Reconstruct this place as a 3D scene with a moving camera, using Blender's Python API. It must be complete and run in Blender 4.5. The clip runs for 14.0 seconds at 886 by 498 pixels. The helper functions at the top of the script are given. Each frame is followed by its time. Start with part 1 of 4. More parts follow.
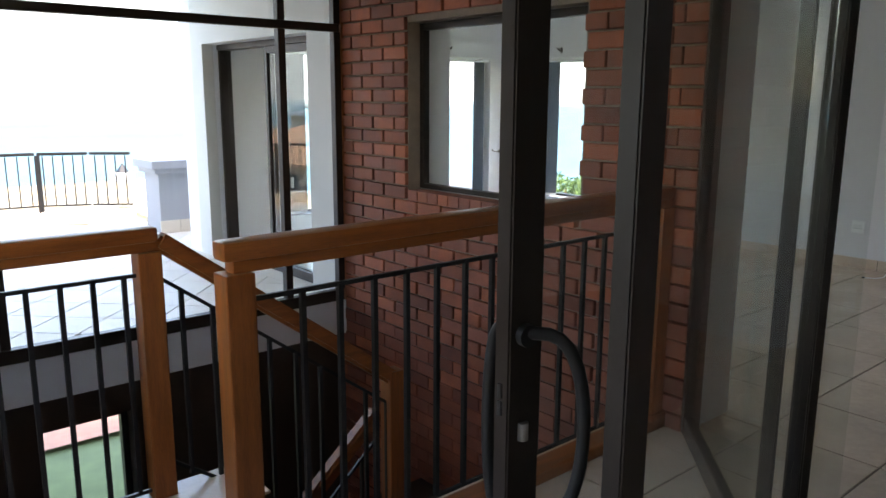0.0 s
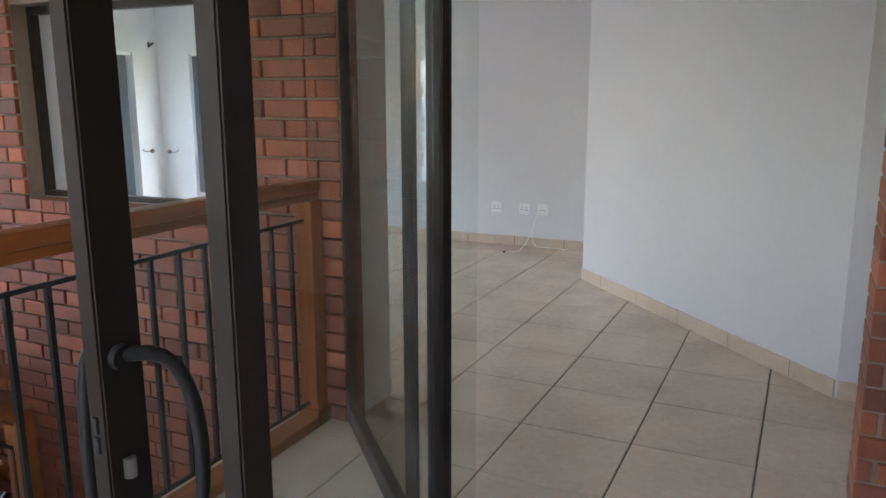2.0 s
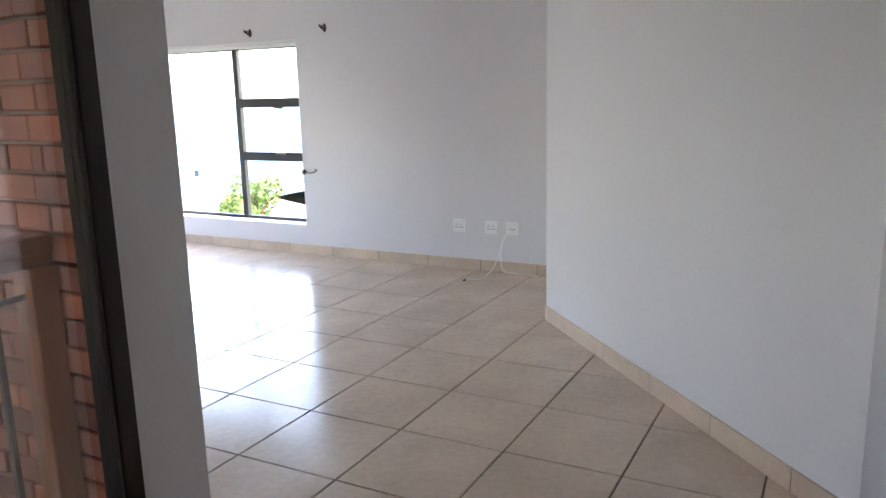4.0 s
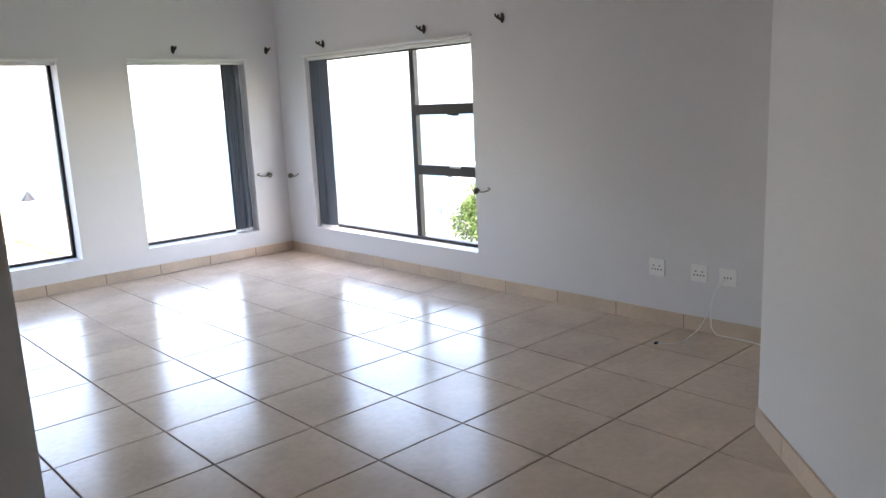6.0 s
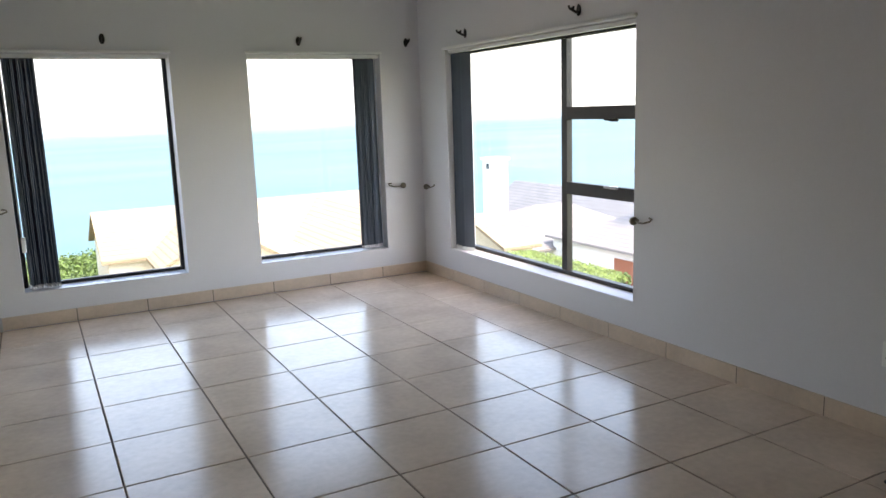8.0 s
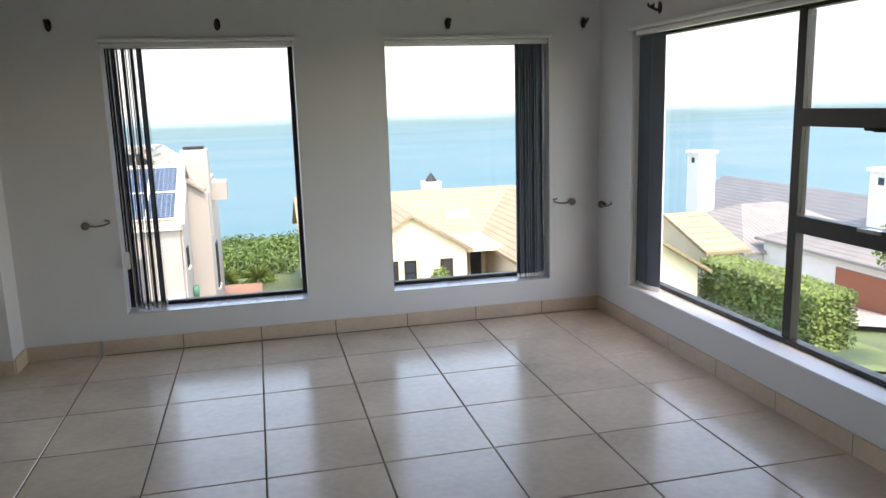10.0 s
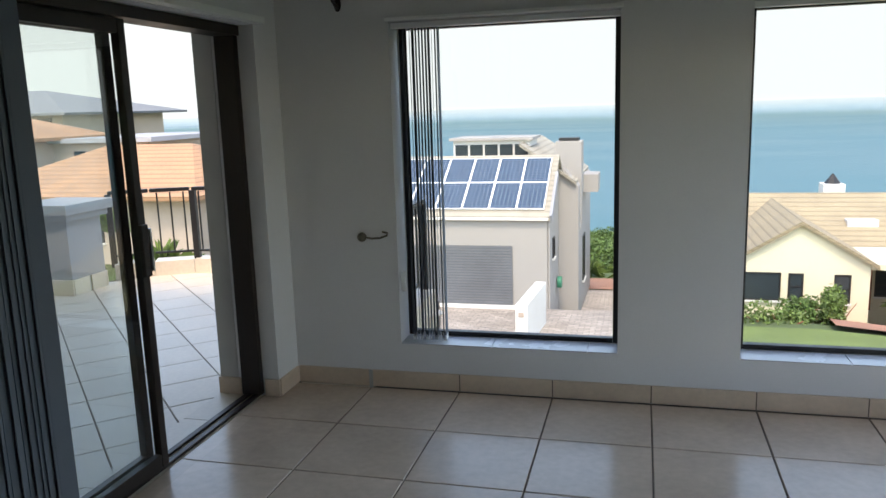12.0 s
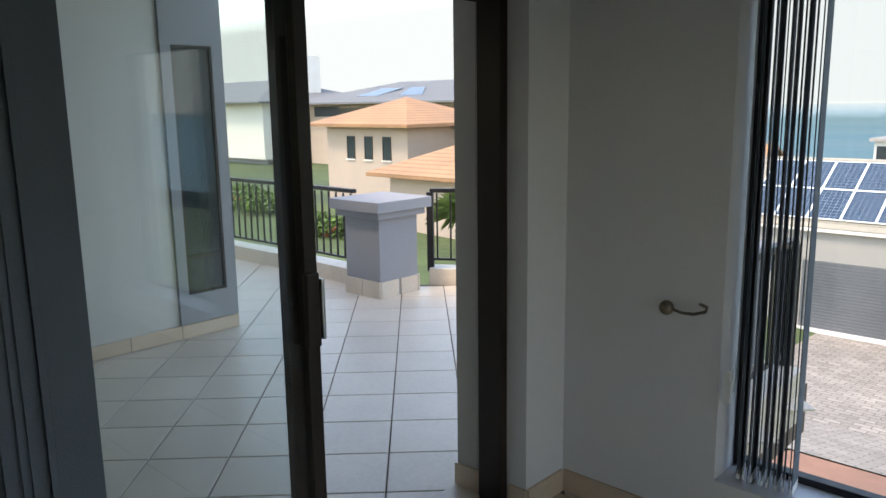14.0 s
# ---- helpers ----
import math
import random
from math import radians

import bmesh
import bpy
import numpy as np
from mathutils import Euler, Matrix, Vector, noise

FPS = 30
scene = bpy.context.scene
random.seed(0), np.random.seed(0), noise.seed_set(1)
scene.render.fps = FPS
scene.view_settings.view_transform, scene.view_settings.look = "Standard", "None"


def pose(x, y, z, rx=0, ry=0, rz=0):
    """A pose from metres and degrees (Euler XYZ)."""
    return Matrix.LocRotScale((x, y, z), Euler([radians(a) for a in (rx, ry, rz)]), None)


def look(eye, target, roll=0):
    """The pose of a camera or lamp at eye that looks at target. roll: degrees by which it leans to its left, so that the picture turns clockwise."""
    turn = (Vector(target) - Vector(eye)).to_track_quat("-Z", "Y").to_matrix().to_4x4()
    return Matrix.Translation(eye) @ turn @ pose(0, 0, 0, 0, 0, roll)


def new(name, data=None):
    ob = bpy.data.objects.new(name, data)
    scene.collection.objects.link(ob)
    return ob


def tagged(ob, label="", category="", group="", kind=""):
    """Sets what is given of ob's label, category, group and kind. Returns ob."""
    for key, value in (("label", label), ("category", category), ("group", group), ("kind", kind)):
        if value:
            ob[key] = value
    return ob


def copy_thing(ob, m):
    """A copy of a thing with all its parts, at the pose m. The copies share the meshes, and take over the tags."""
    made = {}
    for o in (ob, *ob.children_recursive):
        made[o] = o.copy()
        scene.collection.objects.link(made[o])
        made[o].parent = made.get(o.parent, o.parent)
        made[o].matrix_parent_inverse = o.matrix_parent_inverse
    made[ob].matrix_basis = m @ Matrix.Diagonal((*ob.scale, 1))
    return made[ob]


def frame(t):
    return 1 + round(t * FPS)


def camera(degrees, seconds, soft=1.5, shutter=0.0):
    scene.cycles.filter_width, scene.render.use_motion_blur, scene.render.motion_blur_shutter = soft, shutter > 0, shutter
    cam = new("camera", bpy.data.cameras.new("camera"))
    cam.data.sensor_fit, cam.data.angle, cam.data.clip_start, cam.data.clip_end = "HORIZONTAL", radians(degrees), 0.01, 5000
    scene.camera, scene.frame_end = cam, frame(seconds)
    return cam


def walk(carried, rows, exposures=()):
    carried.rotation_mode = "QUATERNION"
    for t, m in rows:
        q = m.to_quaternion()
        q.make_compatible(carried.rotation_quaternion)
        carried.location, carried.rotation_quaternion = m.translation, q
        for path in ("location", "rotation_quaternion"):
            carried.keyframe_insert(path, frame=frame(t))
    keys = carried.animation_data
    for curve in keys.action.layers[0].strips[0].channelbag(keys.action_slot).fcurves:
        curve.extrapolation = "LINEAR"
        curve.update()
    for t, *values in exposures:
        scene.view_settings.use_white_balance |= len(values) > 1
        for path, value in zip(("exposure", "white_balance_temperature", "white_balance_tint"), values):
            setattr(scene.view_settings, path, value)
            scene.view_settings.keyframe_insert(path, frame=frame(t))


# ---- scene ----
cam = camera(60.2, 14.0)
PATH = [
    (0, (-3.774, -7.062, 1.495), (-2.498, -5.572, 1.104), 0.3),
    (0.5, (-3.769, -7.1, 1.501), (-2.366, -5.73, 1.107), 0.2),
    (1, (-3.756, -7.111, 1.502), (-2.228, -5.883, 1.107), 0.1),
    (1.5, (-3.73, -7.094, 1.495), (-2.074, -6.045, 1.099), -0.0),
    (2, (-3.607, -7.1, 1.476), (-1.836, -6.26, 1.078), -0.1),
    (2.5, (-3.317, -7.133, 1.498), (-1.466, -6.493, 1.093), -0.3),
    (5, (-1.485, -7.222, 1.471), (0.07, -6.026, 1.08), -2.5),
    (5.5, (-1.139, -7.103, 1.462), (0.323, -5.793, 1.082), -2.7),
    (6, (-0.817, -6.941, 1.488), (0.515, -5.499, 1.105), -2.6),
    (6.5, (-0.485, -6.795, 1.483), (0.744, -5.264, 1.104), -2.4),
    (7, (-0.206, -6.61, 1.464), (0.907, -4.99, 1.092), -2.2),
    (9.5, (0.918, -5.389, 1.496), (1.536, -3.522, 1.132), -1.7),
    (10, (1.06, -5.085, 1.523), (1.514, -3.173, 1.151), -1.7),
    (10.5, (1.211, -4.812, 1.509), (1.505, -2.868, 1.142), -1.7),
    (11, (1.328, -4.518, 1.506), (1.361, -2.552, 1.14), -1.9),
    (11.5, (1.389, -4.159, 1.517), (1.14, -2.208, 1.152), -2.0),
    (12, (1.433, -3.802, 1.516), (0.934, -1.9, 1.151), -1.8),
    (12.5, (1.4, -3.426, 1.485), (0.629, -1.616, 1.121), -1.8),
    (13, (1.353, -3.092, 1.496), (0.355, -1.396, 1.137), -1.8),
    (13.5, (1.275, -2.709, 1.518), (0.115, -1.121, 1.155), -1.3),
    (14, (1.179, -2.394, 1.541), (-0.167, -0.961, 1.172), -0.8),
]
EXPOSURES = [(0, 4.0, 8150, 16), (1.5, 4.75, 8000, 18), (2.5, 5.0, 7950, 21), (5, 4.55, 8100, 22), (6.5, 3.93, 8400, 22), (7.2, 3.7, 8600, 21), (9.3, 3.1, 8900, 18), (10.5, 2.8, 8700, 17), (12, 2.33, 8200, 13), (14, 2.2, 8200, 13)]
walk(cam, [(t, look(eye, target, roll)) for t, eye, target, roll in PATH], EXPOSURES)

# ---- sky and sun ----
world = bpy.data.worlds.new("sky")
scene.world = world
world.use_nodes = True
wn = world.node_tree
sky = wn.nodes.new("ShaderNodeTexSky")
sky.sky_type, sky.sun_disc = "NISHITA", False
sky.sun_elevation, sky.sun_rotation = radians(58), radians(174)
sky.air_density, sky.dust_density, sky.ozone_density = 1.0, 0.8, 1.0
wn.links.new(sky.outputs[0], wn.nodes["Background"].inputs[0])
wn.nodes["Background"].inputs[1].default_value = 0.15
sun = new("sun", bpy.data.lights.new("sun", "SUN"))
sun.data.energy, sun.data.angle, sun.data.color = 0.7, radians(12), (1, 0.95, 0.86)
sun.matrix_world = look((1.2, -11, 18), (0, 0, 0))

# ---- materials ----


def mat(name, color, rough=0.6, metal=0.0, vary=0.12, scale=3.0, fine=60.0, bump=0.15, spread=0.0, spec=0.5, island=False, stretch=(1, 1, 1)):
    m = bpy.data.materials.new(name)
    m.use_nodes = True
    nt = m.node_tree
    b = nt.nodes["Principled BSDF"]
    b.inputs["Metallic"].default_value = metal
    b.inputs["Specular IOR Level"].default_value = spec
    geo = nt.nodes.new("ShaderNodeNewGeometry")
    mp = nt.nodes.new("ShaderNodeMapping")
    mp.inputs["Scale"].default_value = stretch
    nt.links.new(geo.outputs["Position"], mp.inputs[0])
    big, small = nt.nodes.new("ShaderNodeTexNoise"), nt.nodes.new("ShaderNodeTexNoise")
    big.inputs["Scale"].default_value, small.inputs["Scale"].default_value = scale, fine
    big.inputs["Detail"].default_value, small.inputs["Detail"].default_value = 4, 3
    nt.links.new(mp.outputs[0], big.inputs[0])
    nt.links.new(mp.outputs[0], small.inputs[0])
    add = nt.nodes.new("ShaderNodeMath")
    add.operation = "MULTIPLY_ADD"
    nt.links.new(small.outputs[0], add.inputs[0])
    add.inputs[1].default_value = 0.5
    nt.links.new(big.outputs[0], add.inputs[2])
    rng = nt.nodes.new("ShaderNodeMapRange")
    rng.inputs["From Min"].default_value, rng.inputs["From Max"].default_value = 0.45, 1.05
    rng.inputs["To Min"].default_value, rng.inputs["To Max"].default_value = 1 - vary, 1 + vary
    nt.links.new(add.outputs[0], rng.inputs["Value"])
    val = rng.outputs[0]
    if spread:
        info = nt.nodes.new("ShaderNodeNewGeometry" if island else "ShaderNodeObjectInfo")
        r2 = nt.nodes.new("ShaderNodeMapRange")
        r2.inputs["To Min"].default_value, r2.inputs["To Max"].default_value = 1 - spread, 1 + spread
        nt.links.new(info.outputs["Random Per Island" if island else "Random"], r2.inputs["Value"])
        mul = nt.nodes.new("ShaderNodeMath")
        mul.operation = "MULTIPLY"
        nt.links.new(val, mul.inputs[0])
        nt.links.new(r2.outputs[0], mul.inputs[1])
        val = mul.outputs[0]
    sc = nt.nodes.new("ShaderNodeVectorMath")
    sc.operation = "SCALE"
    sc.inputs[0].default_value = color
    nt.links.new(val, sc.inputs["Scale"])
    nt.links.new(sc.outputs[0], b.inputs["Base Color"])
    rr = nt.nodes.new("ShaderNodeMapRange")
    rr.inputs["From Min"].default_value, rr.inputs["From Max"].default_value = 0.3, 0.7
    rr.inputs["To Min"].default_value, rr.inputs["To Max"].default_value = rough * 0.85, min(1, rough * 1.15)
    nt.links.new(big.outputs[0], rr.inputs["Value"])
    nt.links.new(rr.outputs[0], b.inputs["Roughness"])
    if bump:
        bp = nt.nodes.new("ShaderNodeBump")
        bp.inputs["Strength"].default_value, bp.inputs["Distance"].default_value = bump, 0.004
        nt.links.new(small.outputs[0], bp.inputs["Height"])
        nt.links.new(bp.outputs[0], b.inputs["Normal"])
    return m


def glass_mat(name, tint=(0.95, 0.97, 0.97), gloss=0.02, graze=0.6):
    m = bpy.data.materials.new(name)
    m.use_nodes = True
    nt = m.node_tree
    out = nt.nodes["Material Output"]
    tr, gl, fr, mx, pw, rg = (nt.nodes.new("ShaderNode" + k) for k in ("BsdfTransparent", "BsdfGlossy", "LayerWeight", "MixShader", "Math", "MapRange"))
    tr.inputs[0].default_value = (*tint, 1)
    gl.inputs["Roughness"].default_value = 0.0
    fr.inputs["Blend"].default_value = 0.5
    pw.operation = "POWER"
    pw.inputs[1].default_value = 4.0
    nt.links.new(fr.outputs["Facing"], pw.inputs[0])
    nt.links.new(pw.outputs[0], rg.inputs["Value"])
    rg.inputs["To Min"].default_value, rg.inputs["To Max"].default_value = gloss, graze
    nt.links.new(rg.outputs[0], mx.inputs[0])
    nt.links.new(tr.outputs[0], mx.inputs[1])
    nt.links.new(gl.outputs[0], mx.inputs[2])
    nt.links.new(mx.outputs[0], out.inputs[0])
    return m


def rows_mat(name, color, pitch, axis, rough=0.8, depth=0.6, vary=0.2):
    """Courses of roof tiles or slats seen from far: relief in rows along one axis, with painted edge shadows."""
    m = mat(name, color, rough, vary=vary, scale=0.8, fine=9, bump=0)
    nt = m.node_tree
    geo = nt.nodes.new("ShaderNodeNewGeometry")
    w = nt.nodes.new("ShaderNodeTexWave")
    w.wave_profile, w.bands_direction = "SAW", axis
    w.inputs["Scale"].default_value = 2 * math.pi / 20 / pitch
    nt.links.new(geo.outputs["Position"], w.inputs[0])
    bp = nt.nodes.new("ShaderNodeBump")
    bp.inputs["Strength"].default_value, bp.inputs["Distance"].default_value = depth, 0.05
    nt.links.new(w.outputs["Fac"], bp.inputs["Height"])
    b = nt.nodes["Principled BSDF"]
    nt.links.new(bp.outputs[0], b.inputs["Normal"])
    # Darkens one edge of each row: the shadow between courses, put into colour.
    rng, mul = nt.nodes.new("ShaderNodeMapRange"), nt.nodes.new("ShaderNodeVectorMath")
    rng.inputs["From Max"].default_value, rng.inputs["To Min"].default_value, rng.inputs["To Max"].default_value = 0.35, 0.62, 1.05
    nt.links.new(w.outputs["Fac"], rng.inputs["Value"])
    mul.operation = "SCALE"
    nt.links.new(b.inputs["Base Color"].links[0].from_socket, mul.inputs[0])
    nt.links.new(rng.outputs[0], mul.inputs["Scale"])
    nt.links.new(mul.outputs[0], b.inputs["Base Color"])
    return m


plaster = mat("plaster", (0.74, 0.73, 0.735), 0.75, vary=0.03, scale=1.2, fine=90, bump=0.12)
ceiling_paint = mat("ceiling_paint", (0.8, 0.8, 0.79), 0.8, vary=0.02, bump=0.05)
tile = mat("floor_tile", (0.64, 0.495, 0.385), 0.2, vary=0.16, scale=2.5, fine=25, bump=0.02, spread=0.05)
skirt_tile = mat("skirting_tile", (0.66, 0.51, 0.385), 0.35, vary=0.12, scale=4, fine=40, bump=0.03, spread=0.05)
terrace_tile = mat("terrace_tile", (0.62, 0.53, 0.43), 0.4, vary=0.12, scale=2.5, fine=40, bump=0.05, spread=0.05)
sill_tile = mat("sill_tile", (0.6, 0.6, 0.62), 0.25, vary=0.06, scale=5, bump=0.02)
grout = mat("grout", (0.14, 0.1, 0.078), 0.9, vary=0.25, scale=6)


def second_tone(m, color, source, key):
    """Blends a second colour in, piece by piece."""
    nt = m.node_tree
    b = nt.nodes["Principled BSDF"]
    info, ramp, mul, mix = (nt.nodes.new("ShaderNode" + k) for k in (source, "MapRange", "VectorMath", "Mix"))
    mix.data_type = "RGBA"
    white = nt.nodes.new("ShaderNodeTexWhiteNoise")
    white.noise_dimensions = "1D"
    nt.links.new(info.outputs[key], white.inputs["W"])
    ramp.inputs["From Min"].default_value, ramp.inputs["From Max"].default_value = 0.3, 0.9
    nt.links.new(white.outputs["Value"], ramp.inputs["Value"])
    old = b.inputs["Base Color"].links[0].from_socket
    mul.operation = "MULTIPLY"
    nt.links.new(old, mul.inputs[0])
    mul.inputs[1].default_value = color
    nt.links.new(ramp.outputs[0], mix.inputs["Factor"])
    nt.links.new(old, mix.inputs["A"])
    nt.links.new(mul.outputs[0], mix.inputs["B"])
    nt.links.new(mix.outputs["Result"], b.inputs["Base Color"])
    return m


brick_m = mat("brick", (0.27, 0.085, 0.052), 0.75, vary=0.25, scale=9, fine=120, bump=0.4, spread=0.28)
brick_far = mat("brick_far", (0.27, 0.085, 0.052), 0.75, vary=0.25, scale=9, fine=120, bump=0.4, spread=0.28, island=True)
second_tone(brick_m, (1.35, 1.2, 0.95), "ObjectInfo", "Random")
second_tone(brick_far, (1.35, 1.2, 0.95), "NewGeometry", "Random Per Island")
mortar = mat("mortar", (0.28, 0.21, 0.17), 0.95, vary=0.2, scale=12, fine=150, bump=0.4)
oak = mat("oak", (0.28, 0.08, 0.019), 0.33, vary=0.4, scale=3, fine=30, bump=0.06, stretch=(1, 12, 12))
oak_up = mat("oak_upright", (0.28, 0.08, 0.019), 0.33, vary=0.4, scale=3, fine=30, bump=0.06, stretch=(12, 12, 1))
black = mat("black_steel", (0.012, 0.011, 0.011), 0.45, vary=0.2, scale=20, bump=0.03)
bronze = mat("bronze_aluminium", (0.028, 0.019, 0.015), 0.45, spec=0.35, vary=0.12, scale=6, bump=0.02)
silver = mat("silver_aluminium", (0.5, 0.5, 0.5), 0.3, metal=1.0, vary=0.08, bump=0.02)
blind_m = mat("blind_fabric", (0.11, 0.135, 0.165), 0.85, vary=0.12, scale=6, fine=220, bump=0.25, spread=0.12)
white_pl = mat("white_plastic", (0.86, 0.86, 0.84), 0.35, vary=0.02, bump=0)
dark_hole = mat("dark_slot", (0.02, 0.02, 0.02), 0.6, vary=0.1, bump=0)
antique = mat("antique_bronze", (0.2, 0.17, 0.13), 0.35, metal=0.9, vary=0.3, scale=30, bump=0.05)
wrought = mat("dark_bracket", (0.05, 0.04, 0.035), 0.45, metal=0.6, vary=0.3, scale=30, bump=0.05)
glass = glass_mat("glass", (0.97, 0.985, 0.985), 0.015)
glass_door = glass_mat("door_glass", (0.95, 0.97, 0.96), 0.04, 0.35)
grey_paint = mat("grey_paint", (0.3, 0.3, 0.315), 0.8, vary=0.06, scale=3, fine=50, bump=0.2)
ext_white = mat("exterior_white", (0.62, 0.6, 0.56), 0.85, vary=0.07, scale=0.8, fine=8, bump=0.1)
ext_cream = mat("exterior_cream", (0.64, 0.58, 0.42), 0.85, vary=0.07, scale=0.8, fine=8, bump=0.1)
ext_grey = mat("exterior_grey", (0.31, 0.29, 0.27), 0.85, vary=0.06, scale=0.7, fine=8, bump=0.1)
ext_beige = mat("exterior_beige", (0.4, 0.32, 0.26), 0.85, vary=0.07, scale=0.7, fine=8, bump=0.1)
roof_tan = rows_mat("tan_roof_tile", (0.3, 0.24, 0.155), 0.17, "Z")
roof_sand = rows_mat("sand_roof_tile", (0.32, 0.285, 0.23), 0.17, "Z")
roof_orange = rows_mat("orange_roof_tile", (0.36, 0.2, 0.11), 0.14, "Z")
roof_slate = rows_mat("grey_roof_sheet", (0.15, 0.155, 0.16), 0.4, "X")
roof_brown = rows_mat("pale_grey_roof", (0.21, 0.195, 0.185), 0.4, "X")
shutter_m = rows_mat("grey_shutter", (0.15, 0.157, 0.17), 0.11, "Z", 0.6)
wood_door = mat("red_wood_door", (0.26, 0.08, 0.04), 0.5, vary=0.25, scale=2, fine=12, stretch=(1, 1, 8))
solar = mat("solar_cell", (0.035, 0.06, 0.095), 0.16, vary=0.25, scale=5, bump=0)
foliage = mat("foliage", (0.075, 0.13, 0.028), 0.7, vary=0.45, scale=1.5, fine=14, spread=0.4, island=True, bump=0)
foliage_light = mat("foliage_light", (0.11, 0.165, 0.04), 0.7, vary=0.4, scale=2, fine=14, spread=0.35, island=True, bump=0)
grass_m = mat("grass", (0.11, 0.15, 0.04), 0.9, vary=0.4, scale=0.3, fine=6, bump=0.4)
scrub = mat("coastal_scrub", (0.07, 0.1, 0.035), 0.9, vary=0.5, scale=0.2, fine=2.5, bump=0.5)
paving = mat("paving", (0.35, 0.3, 0.26), 0.9, vary=0.25, scale=0.6, fine=5, bump=0.2)
paving_red = mat("red_paving", (0.3, 0.15, 0.1), 0.9, vary=0.25, scale=0.8, fine=6, bump=0.2)
sea_m = mat("sea", (0.042, 0.125, 0.145), 0.5, vary=0.12, scale=0.006, fine=0.15, bump=0.3, stretch=(1, 3, 1))
window_dark = mat("dark_window_glass", (0.03, 0.04, 0.045), 0.05, vary=0.1, bump=0)


def pave(m, length, width):
    """Recessed joints between paving bricks."""
    nt = m.node_tree
    geo, bt, bp = (nt.nodes.new("ShaderNode" + k) for k in ("NewGeometry", "TexBrick", "Bump"))
    nt.links.new(geo.outputs["Position"], bt.inputs["Vector"])
    bt.inputs["Scale"].default_value = 1.0
    bt.inputs["Brick Width"].default_value, bt.inputs["Row Height"].default_value, bt.inputs["Mortar Size"].default_value = length, width, 0.016
    bt.inputs["Color1"].default_value, bt.inputs["Color2"].default_value, bt.inputs["Mortar"].default_value = (1.1, 1.1, 1.1, 1), (0.78, 0.78, 0.78, 1), (0.5, 0.5, 0.5, 1)
    b = nt.nodes["Principled BSDF"]
    old = b.inputs["Base Color"].links[0].from_socket
    mul = nt.nodes.new("ShaderNodeVectorMath")
    mul.operation = "MULTIPLY"
    nt.links.new(old, mul.inputs[0])
    nt.links.new(bt.outputs["Color"], mul.inputs[1])
    nt.links.new(mul.outputs[0], b.inputs["Base Color"])
    bp.inputs["Strength"].default_value, bp.inputs["Distance"].default_value, bp.invert = 0.6, 0.01, True
    nt.links.new(bt.outputs["Fac"], bp.inputs["Height"])
    nt.links.new(bp.outputs[0], b.inputs["Normal"])


pave(paving, 0.4, 0.2)


def cells(m, size):
    """Pale conductor lines between the cells of a panel."""
    nt = m.node_tree
    co, bt, mix = (nt.nodes.new("ShaderNode" + k) for k in ("TexCoord", "TexBrick", "Mix"))
    nt.links.new(co.outputs["Object"], bt.inputs["Vector"])
    bt.offset = 0.0
    bt.inputs["Scale"].default_value = 1.0
    bt.inputs["Brick Width"].default_value, bt.inputs["Row Height"].default_value, bt.inputs["Mortar Size"].default_value = size, size, 0.006
    b = nt.nodes["Principled BSDF"]
    mix.data_type = "RGBA"
    nt.links.new(bt.outputs["Fac"], mix.inputs["Factor"])
    nt.links.new(b.inputs["Base Color"].links[0].from_socket, mix.inputs["A"])
    mix.inputs["B"].default_value = (0.22, 0.25, 0.3, 1)
    nt.links.new(mix.outputs["Result"], b.inputs["Base Color"])


cells(solar, 0.17)
terracotta = mat("pot", (0.5, 0.42, 0.34), 0.8, vary=0.2, scale=6)
# Near-black brown for the lower storey, with its lack of light in the colour.
shaded_well = mat("shaded_stairwell_brown", (0.05, 0.03, 0.02), 0.4, vary=0.2)

# ---- mesh helpers ----


def bx(bm, x0, x1, y0, y1, z0, z1, bevel=0.0):
    r = bmesh.ops.create_cube(bm, size=1.0, matrix=Matrix.LocRotScale(((x0 + x1) / 2, (y0 + y1) / 2, (z0 + z1) / 2), None, (abs(x1 - x0), abs(y1 - y0), abs(z1 - z0))))
    if bevel:
        es = list({e for v in r["verts"] for e in v.link_edges})
        bmesh.ops.bevel(bm, geom=es, offset=bevel, segments=2, affect="EDGES", profile=0.6)
    return bm


def box(*a, bevel=0.0):
    return bx(bmesh.new(), *a, bevel=bevel)


def beam(bm, p, q, w, h, bevel=0.0):
    """A straight bar of section w x h from p to q."""
    p, q = Vector(p), Vector(q)
    d = q - p
    up = Vector((0, 0, 1)) if abs(d.normalized().z) < 0.99 else Vector((0, 1, 0))
    side = d.cross(up).normalized()
    up = side.cross(d).normalized()
    m = Matrix((side, d.normalized(), up)).transposed().to_4x4()
    m.translation = (p + q) / 2
    r = bmesh.ops.create_cube(bm, size=1.0, matrix=m @ Matrix.Diagonal((w, d.length, h, 1)))
    if bevel:
        es = list({e for v in r["verts"] for e in v.link_edges})
        bmesh.ops.bevel(bm, geom=es, offset=bevel, segments=2, affect="EDGES")
    return bm


def tube(bm, pts, r, seg=10, taper=1.0):
    """A round bar along the points."""
    rings = []
    pts = [Vector(p) for p in pts]
    for i, p in enumerate(pts):
        d = (pts[min(i + 1, len(pts) - 1)] - pts[max(i - 1, 0)]).normalized()
        a = d.orthogonal().normalized() if not rings else (rings[-1][1] - d * rings[-1][1].dot(d)).normalized()
        b = d.cross(a)
        rad = r * (1 + (taper - 1) * i / max(1, len(pts) - 1))
